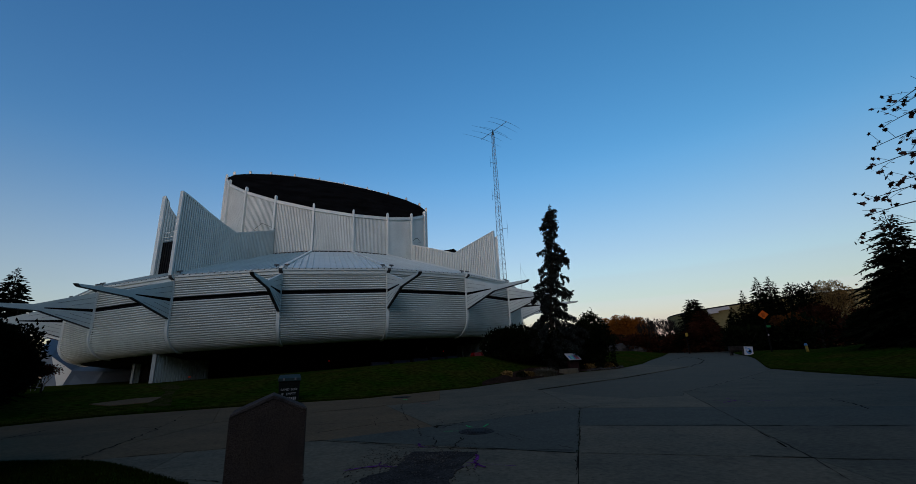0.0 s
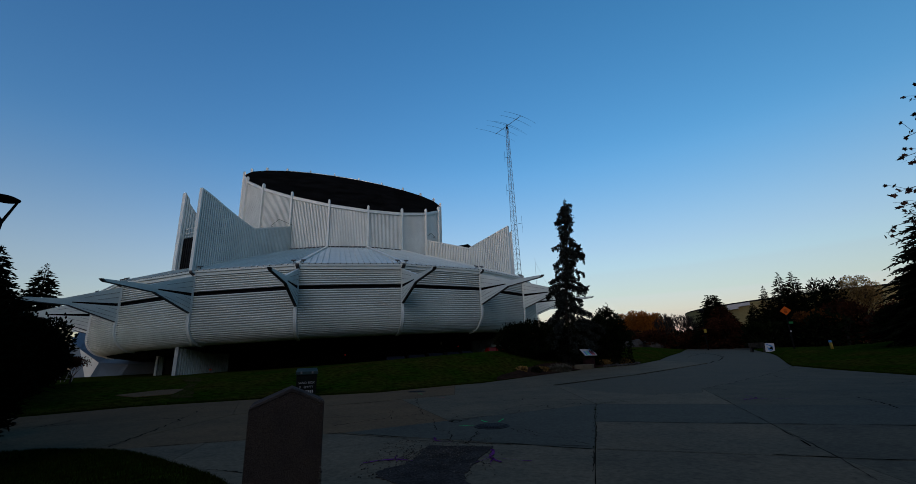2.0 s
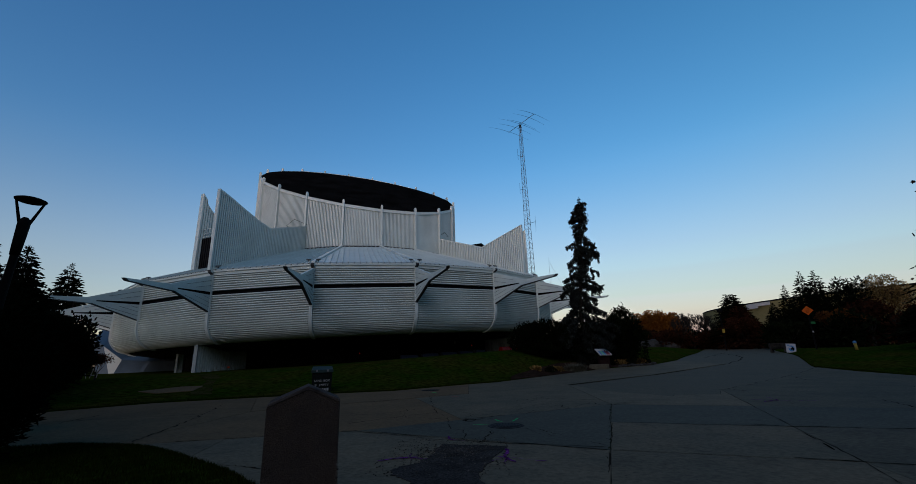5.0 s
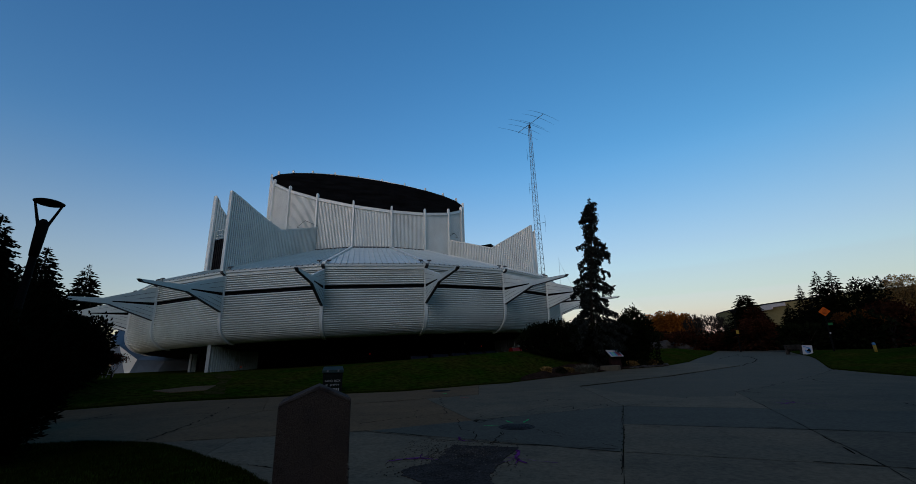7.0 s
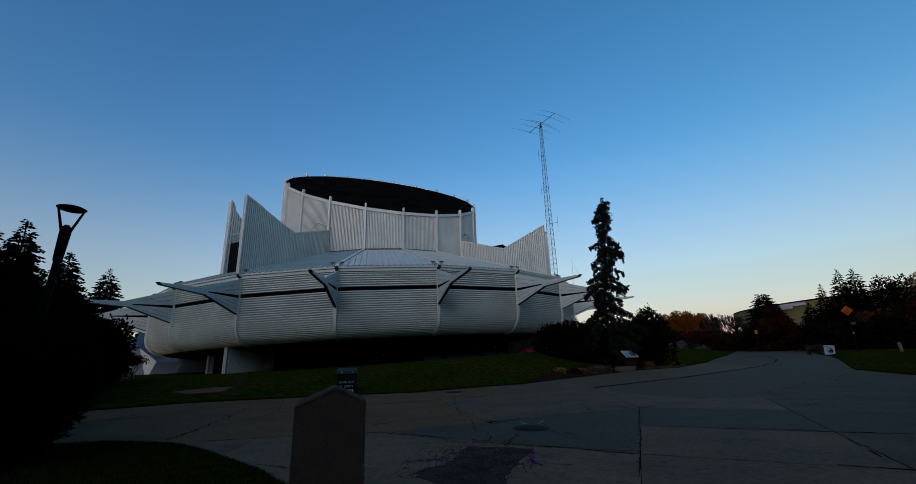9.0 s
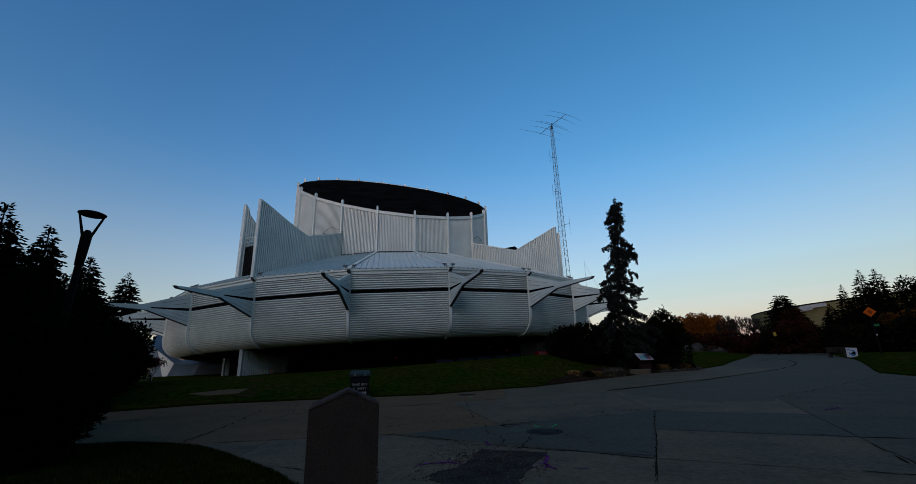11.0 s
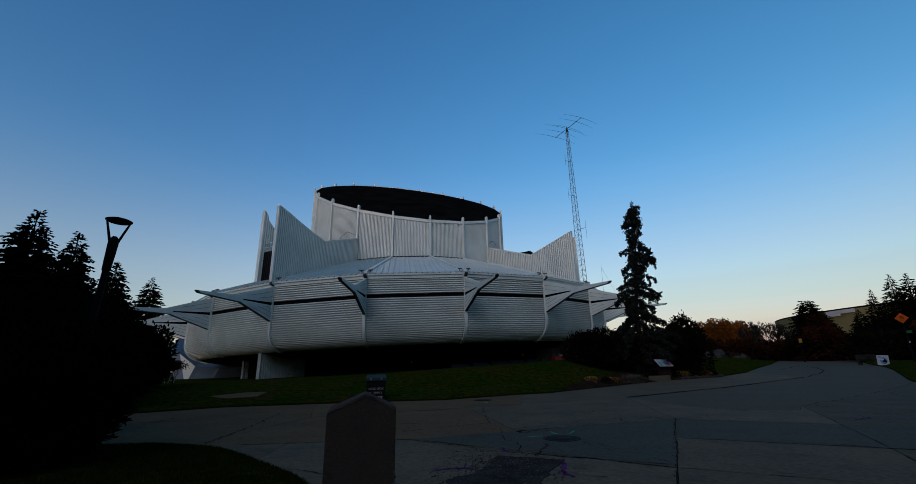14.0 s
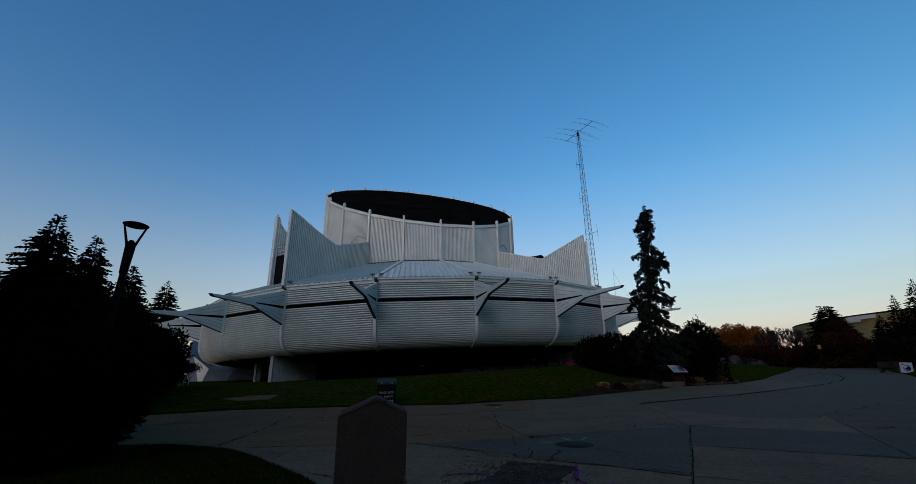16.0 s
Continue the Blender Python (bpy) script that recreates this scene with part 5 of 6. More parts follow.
sh = Shape()
for i in range(1500):
    t = rng.random()
    x, y = lerp(-1.75, 0.05, rng.random()), lerp(5.4, 7.75, t)
    if rng.random() < 0.55:
        x, y = -0.78 + rng.gauss(0, 0.3), 6.68 + rng.gauss(0, 0.28)
    s = rng.uniform(0.004, 0.014)
    sh.box(pose(x, y, TOP + 0.006, rng.uniform(-20, 20), rng.uniform(-20, 20), rng.uniform(0, 90)), s * 1.4, s, s * 0.7)
tagged(part("gravel", sh, GRAVEL, pavement, "loose crumbs of broken concrete"), kind="stuff")
for (x, y, r) in ((0.05, 8.99, 0.31), (-3.0, 18.55, 0.36)):
    lid = Shape()
    lid.lathe((x, y, road_z(math.hypot(x, y)) + TOP), [(r + 0.05, 0.0), (r + 0.045, 0.012), (r, 0.014), (r - 0.005, 0.006), (r - 0.02, 0.006), (r - 0.025, 0.016), (0.001, 0.018)], 36)
    cover = part("manhole_cover", lid, IRON, pavement, "round cast-iron manhole cover", True)
    knobs = Shape()
    for i in range(-4, 5):
        for j in range(-4, 5):
            if math.hypot(i, j) < 4.4:
                knobs.box(pose(x + i * r * 0.19, y + j * r * 0.19, road_z(math.hypot(x, y)) + TOP + 0.015), 0.03, 0.03, 0.003)
    part("cover_studs", knobs, IRON, cover)
marks = [
        ([(-0.62, 9.13), (-0.29, 9.1)], 0.012, GREEN_PAINT, 0.004), ([(-0.17, 9.83), (-0.09, 9.6), (-0.02, 9.52)], 0.022, GREEN_PAINT, 0.01), ([(0.2, 9.5), (0.32, 9.94)], 0.028, GREEN_PAINT, 0.01),
        ([(-2.78, 17.32), (-2.53, 17.06)], 0.03, GREEN_PAINT, 0.02), ([(-1.8, 15.3), (-1.5, 15.4)], 0.025, RED_PAINT, 0.03), ([(5.0, 24.5), (5.5, 24.7)], 0.03, RED_PAINT, 0.03)]
marks += [
        ([(-1.77, 6.14), (-1.56, 6.28), (-1.34, 6.35), (-1.06, 6.25)], 0.026, PINK_PAINT, 0.02), ([(-1.38, 6.61), (-1.34, 6.35), (-1.28, 6.17)], 0.022, PINK_PAINT, 0.02), ([(-1.44, 6.24), (-1.2, 6.42)], 0.02, PINK_PAINT, 0.02),
        ([(-0.2, 6.06), (-0.05, 6.24), (0.06, 6.33), (0.27, 6.2), (0.55, 6.1)], 0.036, PINK_PAINT, 0.02), ([(0.08, 6.85), (0.04, 6.31), (0.0, 5.9)], 0.034, PINK_PAINT, 0.025), ([(-0.13, 6.37), (0.04, 6.3), (0.14, 6.04)], 0.03, PINK_PAINT, 0.03),
        ([(-1.02, 7.94), (-0.83, 7.56), (-0.65, 7.46)], 0.03, PINK_PAINT, 0.05),
        ([(6.63, 12.6), (7.0, 12.4), (7.5, 12.1), (8.09, 12.26)], 0.026, PINK_PAINT, 0.06), ([(6.67, 12.08), (7.34, 12.66)], 0.024, PINK_PAINT, 0.06), ([(7.38, 13.2), (7.2, 12.3)], 0.024, PINK_PAINT, 0.05)]
for pts, w, mat, jag in marks:
    ribbon("paint_mark", pts, w, mat, int(pts[0][0] * 97 + 500), z=TOP + 0.011, jag=jag, step=0.05, fray=0.8)

# near patch of lawn that meets the plaza
edge = [(-24, 4.2), (-27, 5.1), (-30.4, 6.1), (-33.1, 7.0), (-36, 7.95), (-38.2, 8.9), (-40.2, 9.65), (-42.4, 10.2), (-44.3, 10.6), (-46.8, 11.2), (-52, 11.8), (-65, 12.2), (-85, 12), (-105, 10), (-105, 3.2), (-60, 2.2), (-30, 2.4)]
rim = []
for a, b in zip(edge, edge[1:] + edge[:1]):
    for j in range(6):
        rim.append(polar(lerp(a[0], b[0], j / 6), lerp(a[1], b[1], j / 6) + rng.uniform(-0.03, 0.03)))
sh = Shape()
mid = polar(-62, 6.5)
for lo, hi in ((0.0, 0.5), (0.5, 0.9), (0.9, 1.0)):
    for p, q in zip(rim, rim[1:] + rim[:1]):
        sh.poly(*[(mid.x + (v.x - mid.x) * s, mid.y + (v.y - mid.y) * s, 0.05 + 0.055 * (1 - s ** 8)) for v, s in ((p, lo), (p, hi), (q, hi), (q, lo))])
for p, q in zip(rim, rim[1:] + rim[:1]):
    sh.poly((p.x, p.y, 0.0), (p.x, p.y, 0.05), (q.x, q.y, 0.05), (q.x, q.y, 0.0))
tagged(new("lawn", mesh_of("lawn", sh, LAWN, True)), "near corner of dark mown lawn beside the plaza", "lawn", kind="structure")


def blades(name, places, mat, tall, label, category="grass", wide=0.006):
    sh = Shape()
    g = random.Random(len(places))
    for x, y, z in places:
        a, h = g.random() * 6.283, tall * g.uniform(0.5, 1.3)
        w = wide * g.uniform(0.7, 1.5)
        lean = Vector((g.uniform(-1, 1), g.uniform(-1, 1), 0)) * h * 0.5
        c, s = math.cos(a) * w, math.sin(a) * w
        k = len(sh.v)
        sh.v += [(x - c, y - s, z - 0.01), (x + c, y + s, z - 0.01), (x + lean.x, y + lean.y, z + h)]
        sh.f.append((k, k + 1, k + 2))
    return thing(name, label, category, kind="stuff", shape=sh, mat=mat)


places = []
for _ in range(46000):
    i = rng.randrange(6 * 13)
    p = rim[i].lerp(rim[(i + 1) % len(rim)], rng.random())
    s = 1 - 0.75 * rng.random() ** 1.6
    q = mid.lerp(p, s + 0.004)
    places.append((q.x, q.y, 0.05 + 0.055 * (1 - s ** 8)))
blades("grass", places, BLADE, 0.042, "short grass blades of the near lawn corner", wide=0.004)
places = []
for _ in range(22000):
    az = rng.uniform(-50, 23) if rng.random() < 0.75 else rng.uniform(31, 47)
    if 1.2 < az < 19.5:
        continue
    d = table(az, KERB) + 0.01 + (0.5 if rng.random() < 0.6 else 5.0) * rng.random() ** 2
    p = polar(az, d)
    places.append((p.x, p.y, lawn_z(az, d)))
blades("grass", places, BLADE, 0.06, "grass fringe along the edge of the road", wide=0.009)

places = []
for _ in range(26):
    t = rng.random()
    x0, y0, n = lerp(2.9, 1.2, t), lerp(12.25, 5.5, t), rng.randint(2, 9)
    for _ in range(n):
        places.append((x0 + rng.gauss(0, 0.018), y0 + rng.gauss(0, 0.05), TOP))
blades("weeds", places, BLADE, 0.022, "small weeds growing in the pavement joint", wide=0.01)

# flat stone path end and worn trail in the lawn
sh = Shape()
for a, b in (((-16.3, 18.45), (-14.6, 20.2)),):
    pts = [(-16.3, 18.4), (-15.2, 18.1), (-14.05, 18.9), (-14.5, 20.2), (-15.4, 19.9)]
    sh.slab([Vector((x, y, ground_at(x, y) - 0.03)) for x, y in pts], (0, 0, 0.06))
thing("path_slab", "grey concrete path slab sunk in the lawn", "path slab", shape=sh, mat=CONCRETE_WARM)
sh, rows = Shape(), []
for i in range(15):
    t = i / 14
    x, y = lerp(-17.8, -12.6, t) + 0.35 * math.sin(5 * t), lerp(24.8, 18.0, t)
    w = 0.32 + 0.12 * math.sin(9 * t)
    rows.append([(x + o, y + o * 0.3, ground_at(x + o, y + o * 0.3) + 0.014) for o in (-w, 0, w)])
sh.grid(rows)
tagged(new("trail", mesh_of("trail", sh, EARTH, True)), "worn bare-earth trail across the lawn", "trail", kind="structure")

# ---- planting bed with information board ----
sh, rows = Shape(), []
for i in range(24):
    az = lerp(1.2, 19.0, i / 23)
    k = table(az, KERB) + 0.12
    deep = 4.6 * math.sin(math.pi * (0.08 + 0.88 * i / 23))
    rows.append([polar(az, k + deep * j / 5, lawn_z(az, k + deep * j / 5) + (0.09 if j else 0.02) + 0.03 * math.sin(17 * i + 7 * j)) for j in range(6)])
sh.grid(rows)
tagged(new("planting_bed", mesh_of("planting_bed", sh, MULCH, True)), "mulched planting bed along the road edge", "flower bed", kind="structure")


def tuft(x, y, h, seed, mat, n=260, name="ornamental_grass", label="pale dry tuft of ornamental grass", spread=0.5):
    g = random.Random(seed)
    sh = Shape()
    z = ground_at(x, y)
    for _ in range(n):
        a, r = g.random() * 6.283, g.random() * spread * 0.4
        p = Vector((x + r * math.cos(a), y + r * math.sin(a), z - 0.02))
        d = Vector((math.cos(a) * g.uniform(0.1, 0.9), math.sin(a) * g.uniform(0.1, 0.9), 1)).normalized()
        w = Vector((-math.sin(a), math.cos(a), 0)) * 0.012
        q, e = p + d * h * 0.6 * g.uniform(0.6, 1), p + d * h * g.uniform(0.7, 1.1) + Vector((math.cos(a), math.sin(a), -0.4)) * h * 0.2
        k = len(sh.v)
        sh.v += [tuple(p - w), tuple(p + w), tuple(q + w), tuple(q - w), tuple(e)]
        sh.f += [(k, k + 1, k + 2, k + 3), (k + 3, k + 2, k + 4)]
    return thing(name, label, "plant", shape=sh, mat=mat)


for i, (x, y, h, sp) in enumerate(((4.95, 30.5, 0.75, 0.9), (5.3, 30.9, 0.7, 0.8), (4.6, 30.3, 0.55, 0.7), (5.6, 31.0, 0.5, 0.7))):
    tuft(x, y, h, 200 + i, PALE_GRASS, spread=sp)
for i, (x, y, rr, h) in enumerate(((3.2, 29.3, 0.45, 0.5), (3.9, 30.2, 0.4, 0.4), (8.9, 36.2, 0.6, 0.55), (9.7, 36.9, 0.6, 0.5), (10.6, 37.0, 0.55, 0.6), (11.6, 37.4, 0.5, 0.55), (12.3, 37.9, 0.35, 0.4), (2.3, 29.4, 0.4, 0.35))):
    shrub("border_plant", "low autumn border plant in the mulch bed", x, y, rr, rr, h, 220 + i, OLIVE_LEAF if i % 2 else SHRUB, n=260, twig=0.12, wide=0.35, category="plant")
for i in range(9):
    g = random.Random(300 + i)
    az = lerp(14.8, 18.6, i / 8)
    p = polar(az, table(az, KERB) + 0.25 + 0.3 * g.random())
    sh = Shape()
    r = g.uniform(0.12, 0.24)
    sh.lathe((p.x, p.y, ground_at(p.x, p.y) - 0.04), [(0.01, 0), (r, 0.02), (r * 1.1, r * 0.5), (r * 0.7, r * 0.95), (0.01, r * 1.05)], 7)
    thing("border_stone", "small rough edging stone of the planting bed", "stone", "edging stones", shape=sh, mat=STONE)
bz = ground_at(7.2, 32.9)
sh = Shape()
sh.slab([Vector((x, y, bz - 0.05)) for x, y in ((6.4, 32.55), (7.0, 32.45), (7.75, 32.8), (8.0, 33.15), (7.6, 33.3), (6.6, 32.9))], (0, 0, 0.4))
thing("stone_block", "long flat grey stone block at the bed edge", "stone", shape=sh, mat=CONCRETE, bevel=0.06)
board = thing("information_board", "slanted information panel with coloured columns on a red-brown post", "information board")
bm_ = pose(7.72, 33.4, ground_at(7.72, 33.4), 0, 0, 22)
sh = Shape()
sh.box(bm_ @ pose(0.05, 0.1, -0.05), 0.85, 0.3, 0.95)
part("plinth", sh, RED_WOOD, board, bevel=0.02)
tiltm = bm_ @ pose(0, 0, 1.18, 36, 0, 0)
sh = Shape()
sh.box(tiltm, 1.05, 0.8, 0.05)
panel = part("panel", sh, PANEL_PALE, board, bevel=0.01)
for i, m in enumerate((PRINT_BLUE, PRINT_GREEN, PRINT_BLUE, PRINT_RED, PRINT_RED)):
    sh = Shape()
    sh.box(tiltm @ pose(-0.34 + 0.17 * i, -0.12, 0.05), 0.14, 0.46, 0.006)
    part("printed_column", sh, m, panel)

# ---- under and beside the building ----
def low_barrier(p, q, mat, name, label, h=0.42):
    p, q = Vector(p), Vector(q)
    d = (q - p).normalized()
    s = Vector((-d.y, d.x, 0))
    sh = Shape()
    sh.hexa([p - s * 0.3, q - s * 0.3, q + s * 0.3, p + s * 0.3], [v + Vector((0, 0, h)) for v in (p - s * 0.14, q - s * 0.14, q + s * 0.14, p + s * 0.14)])
    return thing(name, label, "barrier", "barriers under the building", shape=sh, mat=mat, bevel=0.04)


for i in range(3):
    a, b = [hall(lerp(36, 47, t), 21.8, 0) for t in (i / 3 + 0.01, (i + 1) / 3 - 0.01)]
    a.z = b.z = ground_at(a.x, a.y) - 0.03
    low_barrier(a, b, BARRIER_RED, "road_barrier", "red plastic road barrier on the lawn under the overhang")
for i in range(5):
    a, b = [hall(lerp(8, 33, t), 21.0, 0) for t in (i / 5 + 0.015, (i + 1) / 5 - 0.025)]
    a.z = b.z = ground_at(a.x, a.y) - 0.03
    low_barrier(a, b, BARRIER_BLUE, "storage_crate", "dark blue crate under the overhang", 0.3)
for x, y in ((-18.3, 27.7),):
    flag = thing("utility_flag", "small orange utility flag stuck in the lawn", "marker flag")
    z = ground_at(x, y)
    sh = Shape()
    sh.rod((x, y, z - 0.05), (x, y, z + 0.36), 0.006, 0.006, 4)
    part("wire", sh, DARK_METAL, flag)
    sh = Shape()
    sh.box(pose(x + 0.06, y, z + 0.24, 0, 0, 20), 0.13, 0.012, 0.1)
    part("pennant", sh, ORANGE_MARK, flag)
ladder = thing("stepladder", "pale metal stepladder standing beside the bushes", "ladder")
lx, ly = -27.6, 27.2
lzz = ground_at(lx, ly)
for sx in (-0.25, 0.25):
    sh = Shape()
    sh.rod((lx + sx, ly, lzz - 0.03), (lx + sx * 0.7 + 0.25, ly + 0.2, lzz + 1.55), 0.03, 0.03, 5)
    part("rail", sh, MAST, ladder)
for i in range(5):
    sh = Shape()
    t = (i + 0.7) / 5.5
    sh.rod((lx - 0.24 + 0.3 * t, ly + 0.2 * t, lzz + 1.5 * t), (lx + 0.24 + 0.2 * t, ly + 0.2 * t, lzz + 1.5 * t), 0.022, 0.022, 5)
    part("rung", sh, MAST, ladder)
rack = thing("bicycle_rack", "pale bent-tube bicycle rack on the lawn", "bicycle rack")
for i in range(3):
    sh = Shape()
    pts = [Vector((-28.9 + 0.32 * i + 0.36 * math.cos(t), 27.0, ground_at(-28.9, 27.0) - 0.03 + 0.5 * math.sin(t))) for t in [math.pi * j / 9 for j in range(10)]]
    for p, q in zip(pts, pts[1:]):
        sh.rod(p, q, 0.025, 0.025, 5)
    part("hoop", sh, MAST, rack)

# ---- far side of the park ----
arena = thing("arena_bowl", "large tan-clad stadium bowl with a rising curved rim behind trees", "stadium")
rows, panels = [], 44
for u, w in ((0.0, 0.0), (0.5, 0.52), (1.0, 1.0), (1.0, 1.0)):
    row = []
    for i in range(panels + 1):
        a = radians(lerp(250, 80, i / panels))
        rx, ry = 75 + 6 * w, 61 + 6 * w
        top = 18.9 - 1.5 * math.sin(min(1, i / 20) * math.pi / 2)
        row.append(Vector((175 + rx * math.cos(a), 193 + ry * math.sin(a) * 1.0, 1.0 + (top - 1.0) * u + (0.0))))
    rows.append(row)
sh = Shape()
sh.grid([[Vector(p) for p in r] for r in rows[:3]])
part("bowl_wall", sh, TAN_WALL, arena)
sh = Shape()
for p, q in zip(rows[2], rows[2][1:]):
    inw = Vector((175, 193, 0)) - Vector((p.x, p.y, 0))
    inw = inw.normalized() * 0.8
    sh.hexa([p, q, q + inw, p + inw], [v + Vector((0, 0, 0.55)) for v in (p, q, q + inw, p + inw)])
part("rim_coping", sh, DARK_METAL, arena)
# two pale strips hung just below the rim
for i in (12, 13):
    sh = Shape()
    p, q = rows[2][i], rows[2][i + 1]
    outw = (Vector((p.x, p.y, 0)) - Vector((175, 193, 0))).normalized() * 0.25
    sh.hexa([p + outw, q + outw, q + outw * 2, p + outw * 2], [v - Vector((0, 0, 1.9 if i == 13 else 1.2)) for v in (p + outw, q + outw, q + outw * 2, p + outw * 2)])
    part("banner", sh, PANEL_PALE, arena)

for i, (az, d, h, w) in enumerate(((17.8, 91, 7.4, 5.6), (19.2, 92, 7.9, 5.2), (20.6, 91, 7.6, 5.6), (21.8, 89, 6.2, 4.4))):
    p = polar(az, d)
    lobed("maple", "rounded autumn maple with orange leaves", p.x, p.y, h, w, 400 + i, ORANGE_LEAF, 4200, 12, 0.3, group="autumn maples", low=0.2)
for i, (az, d, h) in enumerate(((15.4, 88, 7.0), (23.3, 84, 7.0), (24.1, 86, 6.8), (24.9, 82, 6.0), (22.0, 80, 5.4), (25.2, 86, 5.2), (4.6, 66, 6.5), (5.6, 64, 6.0))):
    p = polar(az, d)
    broadleaf("bare_tree", "leafless grey park tree with fine twigs", p.x, p.y, h, 430 + i, RUST_LEAF, 0, 0.3, 5, 0.6, group="bare trees", thin=0.022)
for i, (az, d, h, r, m) in enumerate(((27.6, 78, 8.2, 3.4, NEEDLE), (28.3, 76, 6.2, 3.2, RUST_LEAF), (31.4, 74, 6.2, 2.1, NEEDLE), (32.69, 73, 8.5, 1.9, NEEDLE), (34.24, 73, 10.1, 2.6, NEEDLE), (35.35, 73, 10.0, 3.0, NEEDLE),
                                      (33.5, 72, 7.0, 2.4, NEEDLE), (29.2, 79, 5.2, 2.4, NEEDLE))):
    p = polar(az, d)
    conifer("park_conifer", "dark park conifer with layered boughs", p.x, p.y, h, r, 450 + i, m, droop=0.22, tiers=58, per=12, power=0.5 if i < 2 else 0.82, twig=0.45, ragged=0.33, group="park conifers", step=0.28, wide=0.21)
for i, (az, d, h, m, n) in enumerate(((28.4, 74, 5.0, RUST_LEAF, 5), (38.6, 70, 6.0, RUST_LEAF, 4), (44.2, 60, 5.0, RUST_LEAF, 3), (46.5, 46, 6.0, DULL_ORANGE, 4), (42.5, 68, 4.6, RUST_LEAF, 3))):
    p = polar(az, d)
    broadleaf("autumn_tree", "autumn tree with thinning brown and orange leaves", p.x, p.y, h, 480 + i, m, n, 0.24, 4, 0.6, group="autumn trees", thin=0.02)
p = polar(40.3, 72)
lobed("autumn_tree", "tall oval tree with thin golden-brown leaves", p.x, p.y, 9.1, 5.0, 571, OLIVE_LEAF, 4200, 15, 0.19, group="autumn trees", low=0.28, limbs=5, lump=0.42)
p = polar(36.6, 67)
lobed("autumn_tree", "low spreading tree with dull orange leaves", p.x, p.y, 4.7, 4.2, 572, DULL_ORANGE, 2600, 9, 0.24, group="autumn trees", low=0.45)
p = polar(37.7, 72)
lobed("round_pine", "dark round-headed pine in the park", p.x, p.y, 9.2, 5.0, 573, NEEDLE, 5200, 12, 0.34, 0.2, group="park conifers", low=0.15)
for i in range(11):
    g = random.Random(650 + i)
    p = polar(lerp(15.0, 25.6, i / 10), g.uniform(85, 88))
    shrub("hedge_shrub", "dark shrub under the autumn maples", p.x, p.y, 2.4, 2.0, g.uniform(2.7, 3.3), 660 + i, RUST_LEAF if i % 3 == 0 else SHRUB, n=1100, twig=0.5, wide=0.25, spike=0.5)
for i in range(30):
    g = random.Random(600 + i)
    az = lerp(13.5, 50, (i + g.random() * 0.5) / 30)
    d = g.uniform(80, 88) if az < 31 else g.uniform(66, 80)
    p = polar(az, d)
    shrub("hedge_shrub", "dark shrub in the park edge thicket", p.x, p.y, g.uniform(2.2, 3.4), 2.0, g.uniform(2.4, 4.2) * (0.8 if az < 31 else 1.15), 610 + i, RUST_LEAF if g.random() < 0.25 else SHRUB, n=900, twig=0.55, wide=0.25)
for i, (az, d, h, r) in enumerate(((45.8, 42, 9.2, 3.9), (49.0, 40, 8.0, 3.4), (44.6, 55, 6.5, 2.6), (52, 38, 8.0, 3.2))):
    p = polar(az, d)
    conifer("spruce", "big dark spruce with long level boughs on the lawn", p.x, p.y, h, r, 500 + i, NEEDLE, droop=0.3, tiers=38, per=12, twig=0.46, ragged=0.3, power=0.8, bare=0.02, wide=0.14, step=0.2, group="lawn spruces")


